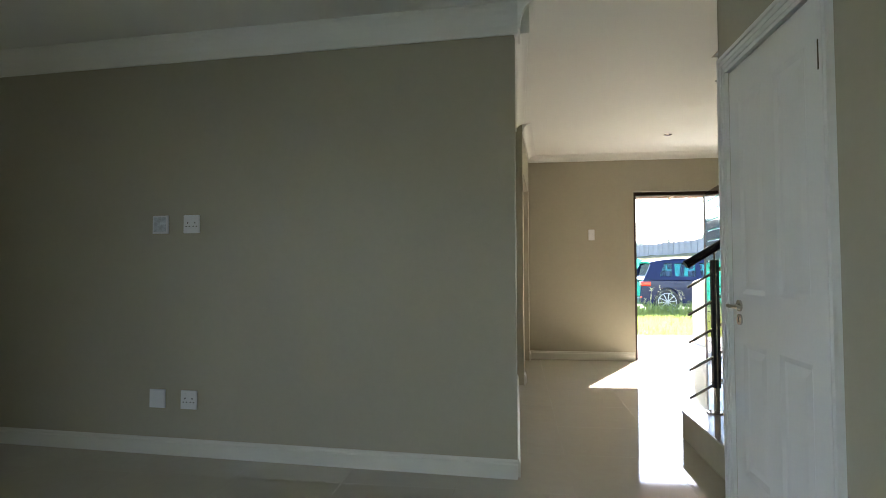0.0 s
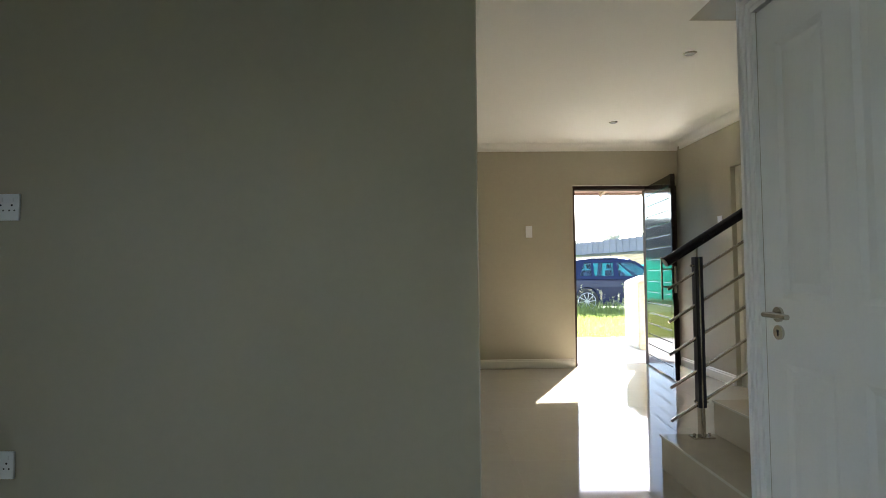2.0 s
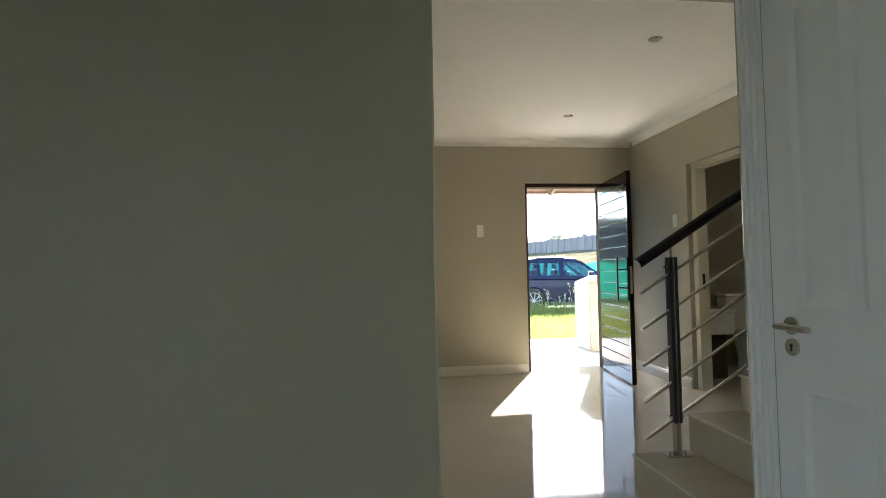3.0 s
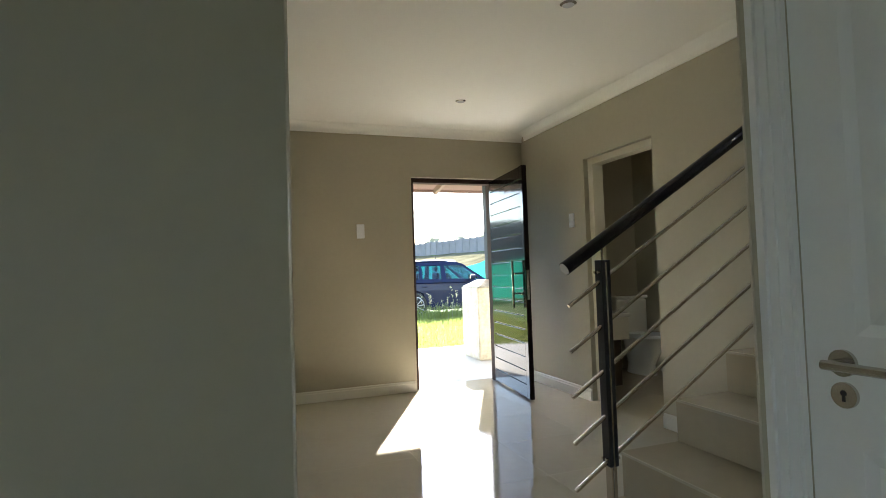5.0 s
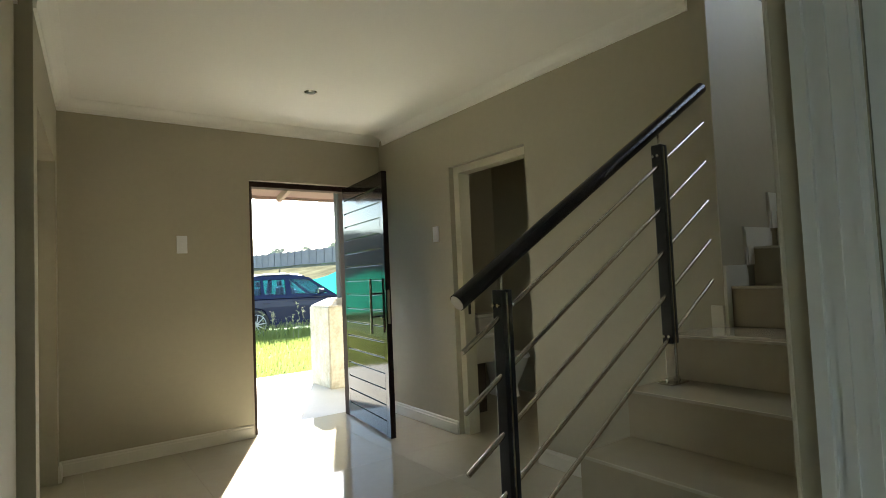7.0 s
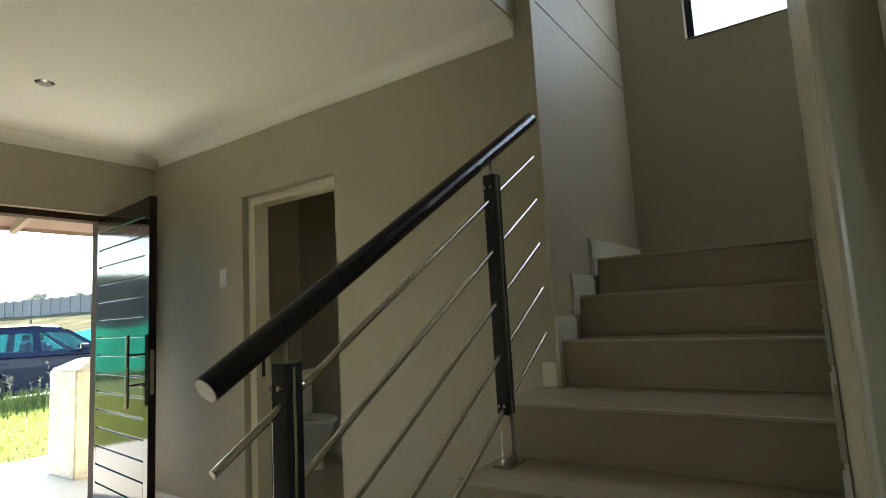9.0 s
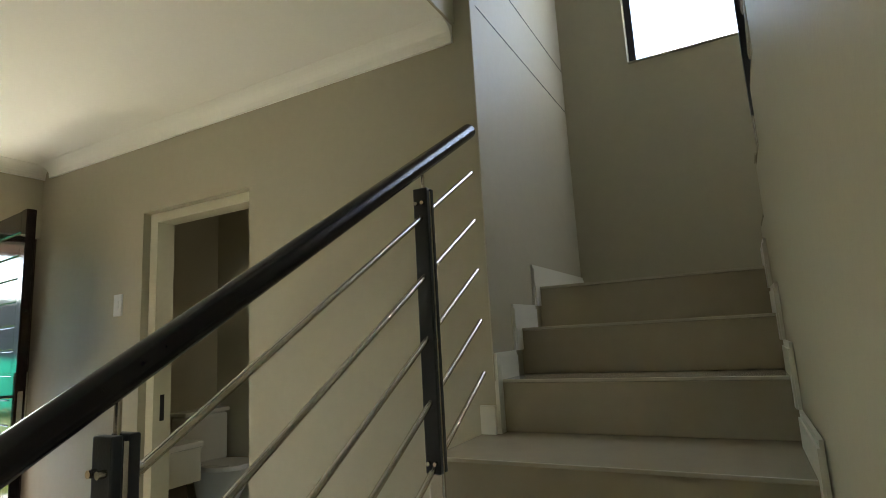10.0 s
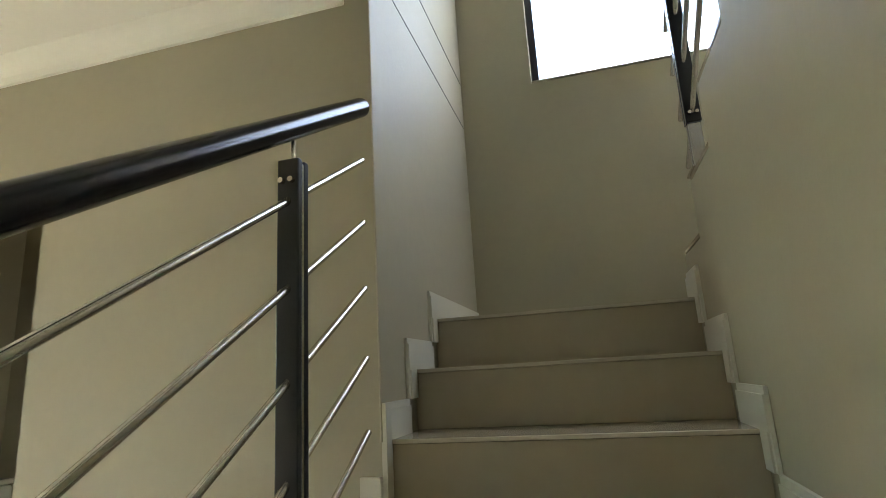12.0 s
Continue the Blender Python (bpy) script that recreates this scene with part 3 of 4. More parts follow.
for x, z, name, label, face in ((-4.87, 1.404, "blank_plate", "white wall plate still under clear film", film_face),
                                (-4.655, 1.404, "wall_socket", "white double wall socket at television height", socket_face),
                                (-4.87, 0.335, "blank_plate", "plain white blank plate low on the wall", blank_face),
                                (-4.655, 0.335, "wall_socket", "white double wall socket low on the wall", socket_face)):
    wall_plate(name, label, (x, on_socket_wall(x), z), -3.2, 0.108, 0.112, face)
wall_plate("light_switch", "white light switch beside the front door", (-1.747, 0.0, 1.555), 0, 0.074, 0.135, switch_face)
wall_plate("light_switch", "white light switch beside the cloakroom door", (0.0, -0.906, 1.572), -90, 0.074, 0.125, switch_face)
for x, y in ((-1.064, -0.955), (-1.118, -2.658)):
    dl = thing("downlight", "small unlit round ceiling downlight", "downlight", (x, y, CEIL), 0, "hall downlights")
    bm = bmesh.new()
    bmesh.ops.create_cone(bm, cap_ends=False, segments=28, radius1=0.034, radius2=0.045, depth=0.008, matrix=Matrix.Translation((0, 0, -0.004)))
    part("rim", bm, CHROME, dl, "satin steel rim")
    part("lamp", rod(bmesh.new(), (0, 0, -0.006), (0, 0, -0.001), 0.033, 24), LENS, dl)

# ---- stair window ----
win = thing("stair_window", "tall black-framed window over the stair landing", "window", (1.52, -4.291, 2.868))
part("window_frame", boxes((-0.025, 0.025, -0.657, -0.617, 0.002, 1.28), (-0.025, 0.025, 0.617, 0.657, 0.002, 1.28), (-0.025, 0.025, -0.617, 0.617, 0.002, 0.03), (-0.025, 0.025, -0.617, 0.617, 1.24, 1.28)), WINDOW_BLACK, win, "black aluminium frame")
pane = part("pane", boxes((-0.003, 0.003, -0.616, 0.616, 0.031, 1.239)), GLASS, win)
structure("window_sill_stair", boxes((END_X - 0.012, 1.494, -4.949, -3.633, 2.8685, 2.876)), TAUPE, "plastered sill of the stair window", "window sill")
slide = thing("sliding_door", "dark-framed glazed sliding door of the living room", "sliding door", (-6.7, -8.4, 0), 90)
part("door_frame", boxes((-1.0, -0.94, -0.04, 0.04, 0, 2.198), (0.94, 1.0, -0.04, 0.04, 0, 2.198), (-0.94, 0.94, -0.04, 0.04, 2.14, 2.198), (-0.94, 0.94, -0.04, 0.04, 0, 0.05), (-0.035, 0.035, -0.04, 0.04, 0.05, 2.14)), WINDOW_BLACK, slide)
for s in (-1, 1):
    p = part("pane", boxes(((-0.939 if s < 0 else 0.036), (-0.036 if s < 0 else 0.939), -0.004, 0.004, 0.051, 2.139)), GLASS, slide)
    p.visible_shadow = False

# window added out of view; its sunlight brightens the passage jamb
side_win = thing("room_window", "unseen black-framed window added to light the room beside the hall", "window", (-4.9, 0.12, 0.9))
part("window_frame", boxes((-0.7, -0.66, -0.025, 0.025, 0.002, 1.198), (0.66, 0.7, -0.025, 0.025, 0.002, 1.198), (-0.66, 0.66, -0.025, 0.025, 0.002, 0.04), (-0.66, 0.66, -0.025, 0.025, 1.16, 1.198)), WINDOW_BLACK, side_win)
part("pane", boxes((-0.659, 0.659, -0.003, 0.003, 0.041, 1.159)), GLASS, side_win).visible_shadow = False

# ---- porch ----
structure("floor_porch", boxes((-4.0, 3.5, 0.0, 2.75, -0.2, -0.006)), CONCRETE, "pale screeded porch slab in sunlight", "porch floor")
pil = thing("porch_pillar", "stout cream plastered porch pillar with a sloped top", "pillar", (0.0, 1.30, 0))
bm = bmesh.new()
rings = []
for z, a in ((-0.006, 0.0), (0.93, 0.0), (1.02, 0.16)):
    rings.append([bm.verts.new(p) for p in ((a, a, z), (0.52 - a, a, z), (0.52 - a, 0.56 - a, z), (a, 0.56 - a, z))])
for r0, r1 in zip(rings, rings[1:]):
    for i in range(4):
        bm.faces.new((r0[i], r0[(i + 1) % 4], r1[(i + 1) % 4], r1[i]))
bm.faces.new(rings[-1])
bm.faces.new(rings[0][::-1])
bmesh.ops.bevel(bm, geom=[e for e in bm.edges], offset=0.012, segments=2, affect="EDGES")
bmesh.ops.recalc_face_normals(bm, faces=bm.faces[:])
part("base", bm, PILLAR, pil)
part("column", box(bmesh.new(), 0.255, 0.355, 0.22, 0.32, 1.018, 2.45, 0.006), GALV, pil, "grey steel column")
roof = thing("porch_roof", "sloping porch roof with primed rafters and board", "porch roof", (-4.0, 0.22, 2.75))
EAVE_Y, EAVE_Z = 2.20, 2.275
part("soffit", prism(bmesh.new(), [(0.0, 0.0), (EAVE_Y - 0.22, EAVE_Z + 0.04 - 2.75), (EAVE_Y - 0.22, EAVE_Z + 0.10 - 2.75), (0, 0.06)], "x", 0, 7.5), PINK_BOARD, roof, "pinkish primed roof boarding")
for i in range(9):
    part("rafter", prism(bmesh.new(), [(0.0, -0.09), (EAVE_Y - 0.23, EAVE_Z - 2.75 - 0.035), (EAVE_Y - 0.23, EAVE_Z + 0.039 - 2.75), (0, -0.001)], "x", 0.35 + 0.85 * i, 0.40 + 0.85 * i), RAFTER, roof)
part("fascia", boxes((0, 7.5, EAVE_Y - 0.22, EAVE_Y - 0.20, EAVE_Z - 2.75, EAVE_Z + 0.12 - 2.75)), PINK_BOARD, roof)

# ---- outside ground ----
def sheet(name, x0, x1, y0, y1, nx, ny, height, mat, label, category):
    xs, ys = np.linspace(x0, x1, nx), np.linspace(y0, y1, ny)
    verts = [(float(x), float(y), height(float(x), float(y))) for y in ys for x in xs]
    faces = [(j * nx + i, j * nx + i + 1, (j + 1) * nx + i + 1, (j + 1) * nx + i) for j in range(ny - 1) for i in range(nx - 1)]
    me = bpy.data.meshes.new(name)
    me.from_pydata(verts, [], faces)
    me.materials.append(mat)
    for p in me.polygons:
        p.use_smooth = True
    return tagged(new(name, me), label=label, category=category, kind="structure")


def wall_x(y):
    """Where the precast wall beside the drive stands at y."""
    return 16.05 + (58.0 - y) * 0.213


def ground_z(x, y):
    beside = min(max((x - wall_x(y) + 15.0) / 15.0, 0.0), 1.0) * min(max((y - 16) / 12, 0), 1)
    return -0.11 + 3.05 * beside + 0.03 * noise.noise((x * 0.4, y * 0.4, 0))


sheet("ground", -600, 600, -600, 600, 3, 3, lambda x, y: -0.30, GROUND, "grassy ground reaching the horizon", "ground")
sheet("ground_yard", -60, 80, 2.7, 95, 141, 120, ground_z, GROUND, "rough grassy yard rising to a dry bank", "ground")
sheet("ground_bank", -60, 80, 19, 95, 80, 50, lambda x, y: ground_z(x, y) + 0.05 + 0.06 * noise.noise((x, y, 3)), DRY, "dry grass bank under the precast wall", "bank")

# ---- grass ----
def blades(name, count, area, tall, lean, mat, label, seed):
    rng = np.random.default_rng(seed)
    verts, faces = [], []
    for i in range(count):
        x, y = rng.uniform(area[0], area[1]), rng.uniform(area[2], area[3])
        a, h = rng.uniform(0, math.tau), rng.uniform(*tall)
        dx, dy, w = math.cos(a), math.sin(a), rng.uniform(0.004, 0.009)
        z = ground_z(x, y)
        bx, by = rng.normal(0, lean, 2) * h
        k = len(verts)
        verts += [(x - dx * w, y - dy * w, z), (x + dx * w, y + dy * w, z), (x + dx * w * 0.7 + bx * 0.4, y + dy * w * 0.7 + by * 0.4, z + h * 0.6),
                  (x - dx * w * 0.7 + bx * 0.4, y - dy * w * 0.7 + by * 0.4, z + h * 0.6), (x + bx, y + by, z + h)]
        faces += [(k, k + 1, k + 2, k + 3), (k + 3, k + 2, k + 4)]
    me = bpy.data.meshes.new(name)
    me.from_pydata(verts, [], faces)
    me.materials.append(mat)
    return tagged(new(name, me), label=label, category="grass", kind="stuff")


blades("lawn_grass", 26000, (-2.5, 5.5, 2.76, 8.6), (0.05, 0.15), 0.35, GRASS, "sunlit rough lawn grass beside the porch", 4)
blades("tall_weeds", 2600, (0.2, 6.5, 7.6, 9.1), (0.18, 0.42), 0.3, GRASS, "tall uneven weeds in front of the parked car", 5)

def seeding_weeds(count, area, seed):
    """Thin stalks that carry loose pale seed heads."""
    rng = np.random.default_rng(seed)
    verts, faces = [], []

    def sliver(p, q, w):
        k = len(verts)
        side = Vector((q.y - p.y, p.x - q.x, 0.0))
        side = (side.normalized() if side.length > 1e-5 else Vector((1, 0, 0))) * w + Vector((w, 0, 0))
        verts.extend([tuple(p - side), tuple(p + side), tuple(q)])
        faces.append((k, k + 1, k + 2))
    for i in range(count):
        x, y = float(rng.uniform(area[0], area[1])), float(rng.uniform(area[2], area[3]))
        foot = Vector((x, y, ground_z(x, y)))
        tip = foot + Vector((float(rng.normal(0, 0.08)), float(rng.normal(0, 0.08)), float(rng.uniform(0.45, 0.85))))
        sliver(foot, tip, 0.005)
        for j in range(16):
            p = foot.lerp(tip, float(rng.uniform(0.62, 1.0)))
            sliver(p, p + Vector((float(rng.normal(0, 0.05)), float(rng.normal(0, 0.03)), float(rng.uniform(0.01, 0.07)))), 0.007)
    me = bpy.data.meshes.new("seeding_weeds")
    me.from_pydata(verts, [], faces)
    me.materials.append(SEED)
    return tagged(new("seeding_weeds", me), label="thin weeds with pale seed heads before the car", category="weeds", kind="stuff")


seeding_weeds(15, (0.6, 3.4, 7.4, 8.6), 11)

# ---- parked car ----


def car():
    ob = thing("parked_car", "dark blue compact hatchback parked on the grass", "car", (0.82, 10.2, -0.16))
    L = 4.45
    lower = [(0.06, 0.32), (0.02, 0.50), (0.04, 0.74), (0.12, 0.98), (0.30, 1.02), (1.2, 1.02), (2.6, 1.0), (3.35, 0.98), (3.9, 0.90), (4.30, 0.78), (4.43, 0.60), (4.42, 0.36), (4.3, 0.26)]
    arch = []
    for cx in (3.55, 0.84):
        arch += [(cx + 0.40 * math.cos(t), 0.31 + 0.40 * math.sin(t)) for t in [i * math.pi / 10 for i in range(11)]]
    outline = lower + [(4.0, 0.24)] + arch[:11] + [(3.1, 0.24), (1.3, 0.24)] + arch[11:] + [(0.40, 0.28)]
    bm = bmesh.new()
    n = len(outline)
    rings = []
    for y, k, dz in ((-0.86, 1.0, 0.0), (-0.89, 1.0, 0.0), (0.89, 1.0, 0.0), (0.86, 1.0, 0.0)):
        rings.append([bm.verts.new((L / 2 + (x - L / 2) * (0.992 if abs(y) < 0.88 else 1.0), y * (0.985 if z > 0.85 else 1.0), z)) for x, z in outline])
    rings = [rings[1], rings[2]]
    for r0, r1 in zip(rings, rings[1:]):
        for i in range(n):
            bm.faces.new((r0[i], r0[(i + 1) % n], r1[(i + 1) % n], r1[i]))
    bm.faces.new(rings[0])
    bm.faces.new(rings[-1][::-1])
    for v in [v for v in bm.verts if not v.link_faces]:
        bm.verts.remove(v)
    bmesh.ops.recalc_face_normals(bm, faces=bm.faces[:])
    edges = [e for e in bm.edges if abs(e.verts[0].co.y - e.verts[1].co.y) < 1e-4 and min(e.verts[0].co.z, e.verts[1].co.z) > 0.45]
    bmesh.ops.bevel(bm, geom=edges, offset=0.06, segments=3, affect="EDGES")
    body = part("body", bm, CAR_PAINT, ob, "dark blue painted body")
    # cabin: a roof on pillars, glazed all round, with dark seats inside

    def side_y(z):
        return 0.86 - max(0, z - 1.0) * 0.34

    def leaning(pts, s, thick, out=0.0):
        """A pillar or pane in the leaning side of the cabin, from its (x, z) outline."""
        bm = bmesh.new()
        a = [bm.verts.new((x, s * (side_y(z) + out), z)) for x, z in pts]
        b = [bm.verts.new((x, s * (side_y(z) + out - thick), z)) for x, z in pts]
        bm.faces.new(a)
        bm.faces.new(b[::-1])
        for i in range(len(a)):
            bm.faces.new((a[i], b[i], b[(i + 1) % len(a)], a[(i + 1) % len(a)]))
        bmesh.ops.recalc_face_normals(bm, faces=bm.faces[:])
        return bm

    crown = [(0.36, 1.50), (0.62, 1.56), (1.2, 1.615), (1.8, 1.625), (2.3, 1.575), (2.46, 1.50)]
    bm = bmesh.new()
    rows = [[bm.verts.new((x, y * (side_y(z) + 0.012), z + (0.018 if abs(y) < 1 else -0.02))) for x, z in crown] for y in (-1, -0.7, 0.7, 1)]
    for r0, r1 in zip(rows, rows[1:]):
        for i in range(len(crown) - 1):
            bm.faces.new((r0[i], r0[i + 1], r1[i + 1], r1[i]))
    bmesh.ops.recalc_face_normals(bm, faces=bm.faces[:])
    bmesh.ops.solidify(bm, geom=bm.faces[:], thickness=0.05)
    part("roof", bm, CAR_PAINT, ob, "", True)
    part("windscreen", prism(bmesh.new(), [(2.47, 1.49), (3.26, 0.985), (3.27, 1.0), (2.48, 1.51)], "y", -0.66, 0.66), CAR_GLASS, ob, "raked clear windscreen")
    part("rear_window", prism(bmesh.new(), [(0.30, 1.08), (0.44, 1.48), (0.43, 1.485), (0.285, 1.08)], "y", -0.62, 0.62), CAR_GLASS, ob)
    part("tailgate", prism(bmesh.new(), [(0.14, 0.98), (0.30, 0.98), (0.33, 1.09), (0.27, 1.09)], "y", -0.80, 0.80), CAR_PAINT, ob)
    for x0, x1, top in ((1.02, 1.16, 1.26), (1.95, 2.08, 1.26)):
        for y in (-0.38, 0.38):
            seat = part("seat", box(bmesh.new(), x0, x1, y - 0.24, y + 0.24, 0.9, top, 0.05), CAR_TRIM, ob, "dark car seat")
            part("headrest", box(bmesh.new(), x0 + 0.01, x1 - 0.02, y - 0.12, y + 0.12, top + 0.03, top + 0.17, 0.03), CAR_TRIM, seat)
    pillars = ([(0.14, 0.99), (0.62, 0.99), (0.66, 1.14), (0.80, 1.42), (0.84, 1.53), (0.42, 1.50), (0.30, 1.28)], [(1.02, 0.99), (1.12, 0.99), (1.12, 1.53), (1.06, 1.53)],
               [(1.74, 0.99), (1.90, 0.99), (1.88, 1.54), (1.76, 1.54)], [(3.12, 0.98), (3.34, 0.97), (2.50, 1.50), (2.36, 1.52)],
               [(0.62, 0.99), (3.12, 0.98), (3.06, 1.05), (0.64, 1.09)], [(0.80, 1.47), (2.44, 1.46), (2.34, 1.56), (0.78, 1.54)])
    glasses = (("rear_quarter_window", [(0.66, 1.09), (1.04, 1.08), (1.07, 1.47), (0.80, 1.47)]), ("rear_door_window", [(1.11, 1.08), (1.76, 1.07), (1.77, 1.47), (1.11, 1.47)]),
               ("front_door_window", [(1.88, 1.07), (3.00, 1.05), (2.42, 1.46), (1.87, 1.47)]))
    for s in (-1, 1):
        for pts in pillars:
            part("pillar", leaning(pts, s, 0.05), CAR_PAINT, ob)
        for name, pts in glasses:
            part(name, leaning(pts, s, 0.006, -0.02), CAR_GLASS, ob, "tinted side window")
        for hx in (1.15, 2.0):
            part("door_handle", box(bmesh.new(), hx - 0.09, hx + 0.09, s * 0.905 - 0.012, s * 0.905 + 0.012, 0.86, 0.885, 0.006), CAR_PAINT, body)
        mirror = part("wing_mirror", box(bmesh.new(), 2.62, 2.80, s * 0.98 - 0.10, s * 0.98 + 0.10, 1.05, 1.18, 0.035), CAR_PAINT, ob)
        part("mirror_cap", box(bmesh.new(), 2.60, 2.619, s * 0.98 - 0.08, s * 0.98 + 0.08, 1.065, 1.165, 0.004), CHROME, mirror)
        part("tail_light", box(bmesh.new(), 0.03, 0.36, s * 0.80 - 0.095, s * 0.80 + 0.098, 0.80, 0.94, 0.03), TAIL_RED, ob, "red tail light")
        part("headlight", box(bmesh.new(), 3.98, 4.36, s * 0.76 - 0.10, s * 0.76 + 0.10, 0.66, 0.80, 0.04), LENS, ob)
        part("sill_trim", box(bmesh.new(), 1.30, 3.10, s * 0.88 - 0.02, s * 0.88 + 0.02, 0.22, 0.32, 0.01), CAR_TRIM, body)
        part("roof_rail", rod(bmesh.new(), (0.75, s * 0.62, 1.60), (2.2, s * 0.62, 1.615), 0.012, 10), CHROME, ob)
        part("reflector", box(bmesh.new(), 0.03, 0.16, s * 0.80 - 0.08, s * 0.80 + 0.08, 0.46, 0.52, 0.008), TAIL_RED, body)
    for s in (-1, 1):
        for cx in (0.84, 3.55):
            bm = bmesh.new()
            bmesh.ops.create_cone(bm, cap_ends=True, segments=36, radius1=0.355, radius2=0.355, depth=0.21, matrix=Matrix.Translation((cx, s * 0.79, 0.355)) @ Matrix.Rotation(math.pi / 2, 4, "X"))
            bmesh.ops.bevel(bm, geom=[e for e in bm.edges if len(e.link_faces) == 2 and any(len(f.verts) > 4 for f in e.link_faces)], offset=0.03, segments=3, affect="EDGES")
            wheel = part("wheel", bm, RUBBER, ob, "black tyre", True)
            y = s * 0.897
            bm = bmesh.new()
            bmesh.ops.create_cone(bm, cap_ends=False, segments=36, radius1=0.262, radius2=0.245, depth=0.012, matrix=Matrix.Translation((cx, y, 0.355)) @ Matrix.Rotation(math.pi / 2, 4, "X"))
            bmesh.ops.solidify(bm, geom=bm.faces[:], thickness=0.02)
            rod(bm, (cx, y - 0.01, 0.355), (cx, y + 0.012, 0.355), 0.05, 20)
            for i in range(10):
                t = i * math.tau / 10
                rod(bm, (cx + 0.04 * math.cos(t), y + s * 0.004, 0.355 + 0.04 * math.sin(t)), (cx + 0.25 * math.cos(t + 0.12), y + s * 0.002, 0.355 + 0.25 * math.sin(t + 0.12)), 0.013, 6)
            part("rim", bm, ALLOY, wheel, "silver multi-spoke alloy rim")
    for o in ob.children_recursive:
        cx = sum(v.co.x for v in o.data.vertices) / len(o.data.vertices)
        for v in o.data.vertices:
            v.co.x = v.co.x - cx * 0.1 if o.name.startswith(("wheel", "rim")) else v.co.x * 0.9
    part("rear_bumper", box(bmesh.new(), 0.0, 0.25, -0.84, 0.84, 0.30, 0.47, 0.04), CAR_TRIM, ob)
    return ob


car()

# ---- boundary wall, net, trees ----
def precast_wall(label, start, end, tall):
    """Ribbed panels between posts from start to end, following the ground."""
    (xa, ya), (xb, yb) = start, end
    length = math.hypot(xb - xa, yb - ya)
    turn = math.degrees(math.atan2(yb - ya, xb - xa))
    ob = thing("precast_wall", label, "boundary wall", (xa, ya, 0), turn)
    panel = mesh_of("panel", boxes((0.08, 1.22, -0.04, 0.04, -0.6, tall)), PRECAST)
    post = mesh_of("post", boxes((-0.08, 0.08, -0.16, 0.10, -0.8, tall + 0.09)), PRECAST)
    for i in range(int(length / 1.3)):
        f = 1.3 * i / length
        z = ground_z(xa + (xb - xa) * f, ya + (yb - ya) * f) - 0.02
        for me in (panel, post):
            piece = new(me.name.split(".")[0], me)
            piece.parent = ob
            piece.location = (1.3 * i, 0, z)
    return ob


precast_wall("grey ribbed precast concrete wall along the dry bank", (wall_x(27), 27), (wall_x(88), 88), 1.42)
precast_wall("grey precast concrete wall across the back of the yard", (-30, 25), (1.5, 25), 4.0)
net = thing("shade_net_fence", "sagging green shade cloth strung between poles", "net fence", (0, 15.4, 0))
for i in range(12):
    x = -11.8 + 2.3 * i
    part("pole", rod(bmesh.new(), (x, 0, -0.2), (x, 0, 1.72), 0.03, 10), BARK, net)
    if i < 11:
        verts, faces = [], []
        for a in range(13):
            u = a / 12
            for b in range(5):
                v = b / 4
                topz = 1.58 - 0.30 * math.sin(math.pi * u)
                verts.append((x + 2.3 * u, 0.05 + 0.10 * math.sin(9 * u + 3 * v), -0.05 + v * (topz + 0.05)))
        for a in range(12):
            for b in range(4):
                k = a * 5 + b
                faces.append((k, k + 5, k + 6, k + 1))
        me = bpy.data.meshes.new("cloth")
        me.from_pydata(verts, [], faces)
        me.materials.append(NET)
        ob = new("cloth", me)
        ob.parent = net


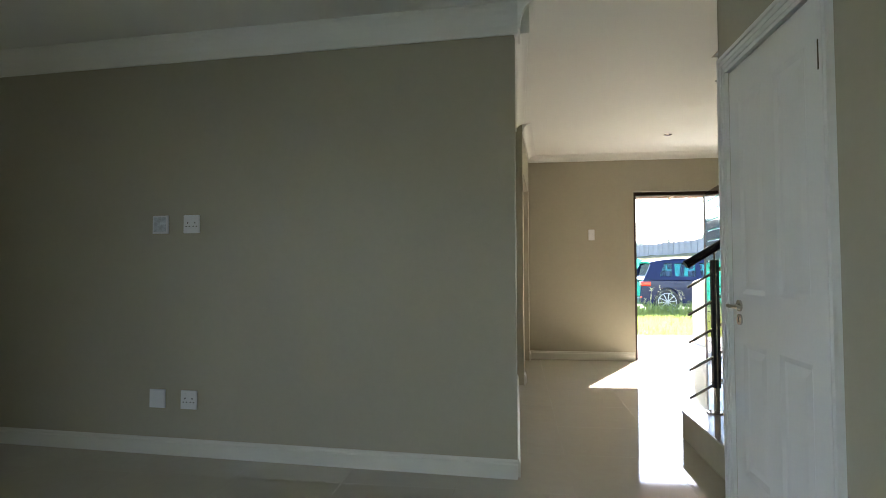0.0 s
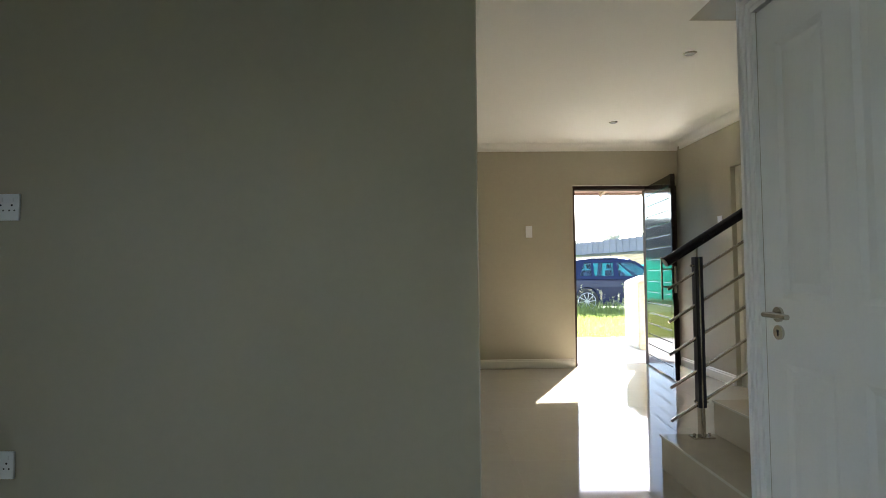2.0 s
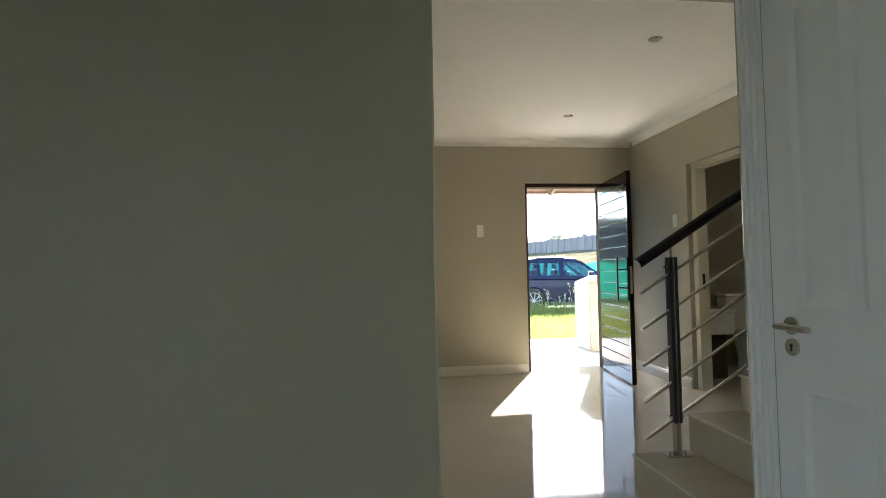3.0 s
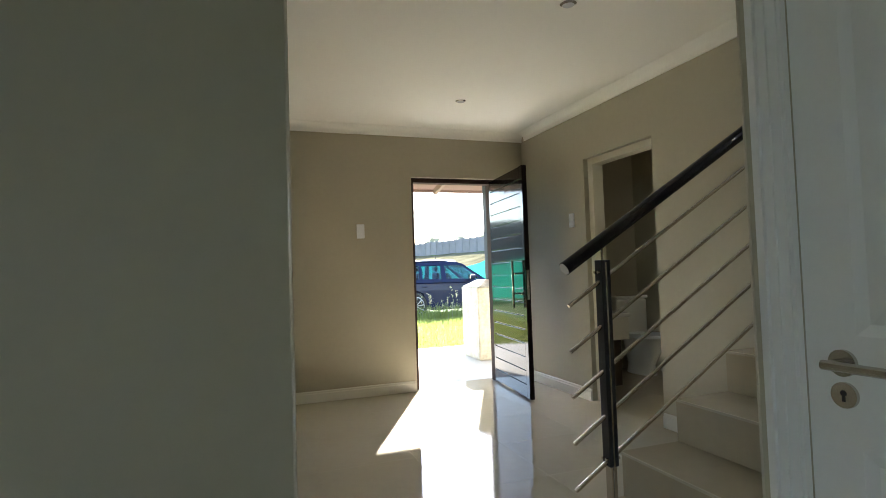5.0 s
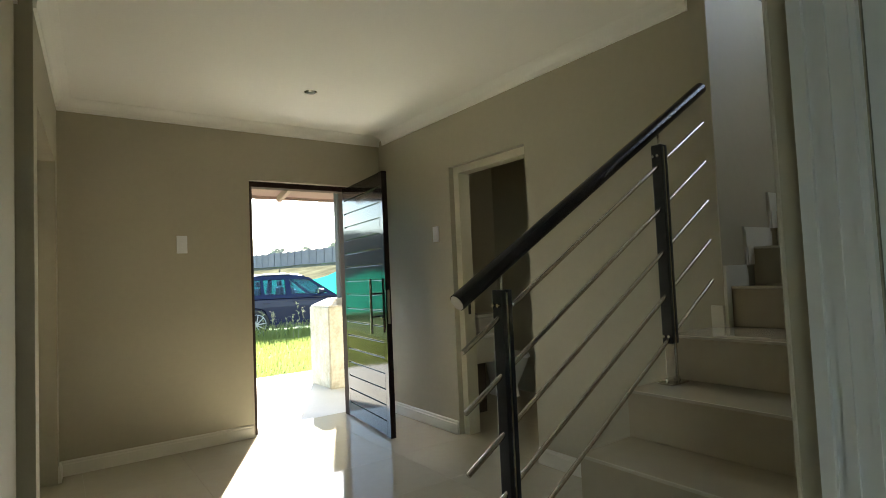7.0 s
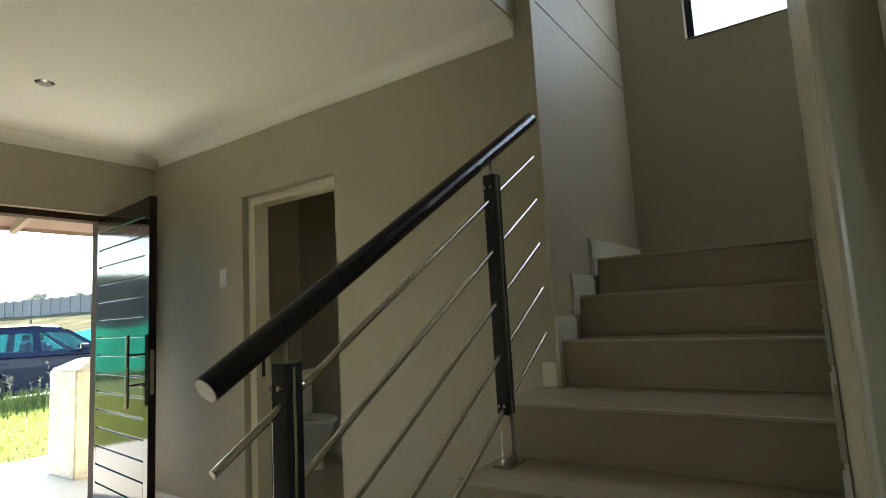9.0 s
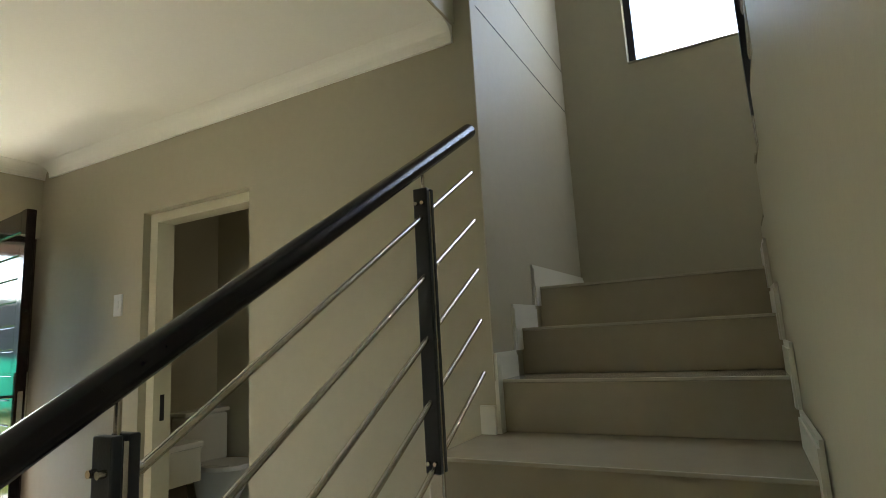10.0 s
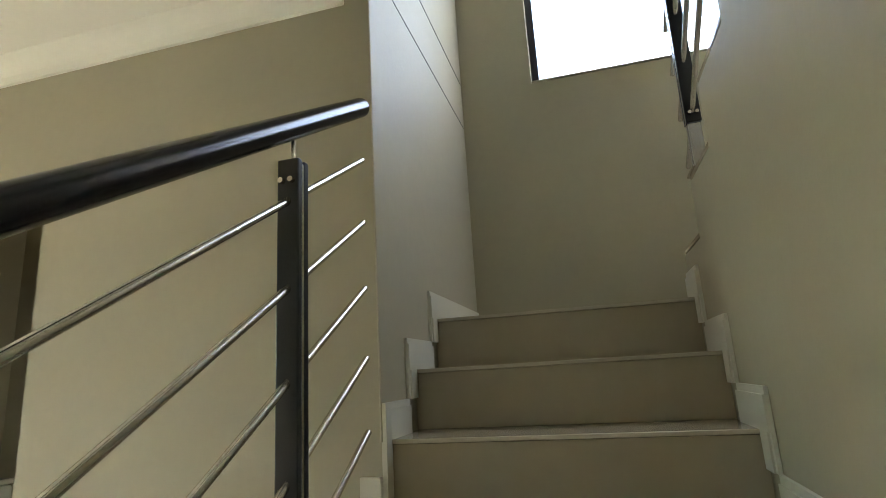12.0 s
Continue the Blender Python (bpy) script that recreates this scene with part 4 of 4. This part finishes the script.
def tree(x, y, h, seed):
    rng = np.random.default_rng(seed)
    ob = thing("tree", "hazy thin-crowned tree beyond the boundary wall", "tree", (x, y, ground_z(x, y)), 0, "far trees")
    bm = rod(bmesh.new(), (0, 0, -0.5), (0.1, 0, h * 0.6), 0.12, 8, 0.05)
    for i in range(6):
        a = rng.uniform(0, math.tau)
        rod(bm, (0.05, 0, h * rng.uniform(0.35, 0.58)), (math.cos(a) * h * 0.25, math.sin(a) * h * 0.25, h * rng.uniform(0.6, 0.85)), 0.04, 6, 0.012)
    part("trunk", bm, BARK, ob)
    verts, faces = [], []
    for c in range(16):
        a, rr = rng.uniform(0, math.tau), rng.uniform(0, 0.34) * h
        cx, cy, cz = math.cos(a) * rr, math.sin(a) * rr, h * rng.uniform(0.58, 0.98)
        for i in range(70):
            p = Vector(rng.normal(0, 0.10 * h, 3)) * 0.6 + Vector((cx, cy, cz))
            u, v = Vector(rng.normal(0, 1, 3)).normalized() * 0.09, Vector(rng.normal(0, 1, 3)).normalized() * 0.06
            k = len(verts)
            verts += [tuple(p - u), tuple(p + v), tuple(p + u), tuple(p - v)]
            faces.append((k, k + 1, k + 2, k + 3))
    me = bpy.data.meshes.new("crown")
    me.from_pydata(verts, [], faces)
    me.materials.append(HAZE_LEAF)
    cr = new("crown", me)
    cr.parent = ob


tree_rng = np.random.default_rng(8)
for i in range(16):
    ty = 34 + 4.0 * i
    tree(wall_x(ty) + float(tree_rng.uniform(5.0, 13.0)), ty, float(tree_rng.uniform(2.2, 3.3)), 30 + i)

# ---- floor tiles ----
tm = mesh_of("tile", box(bmesh.new(), 0.0006, 0.5994, 0.0006, 0.5994, -0.012, 0.0), TILE)
floor = bpy.data.objects["floor"]
for i in range(14):
    for j in range(16):
        x0, y0 = -6.6 + 0.6 * i, -0.6 - 0.6 * j
        if x0 > 1.41 or (x0 > -1.5 and y0 + 0.6 < -5.15):
            continue
        ob = new("tile", tm)
        ob.parent = floor
        ob.location = (x0, y0, 0)
structure("floor_threshold", boxes((-1.231, -0.001, 0.0005, 0.219, -0.1, -0.001)), TILE, "tiled front door threshold", "threshold")
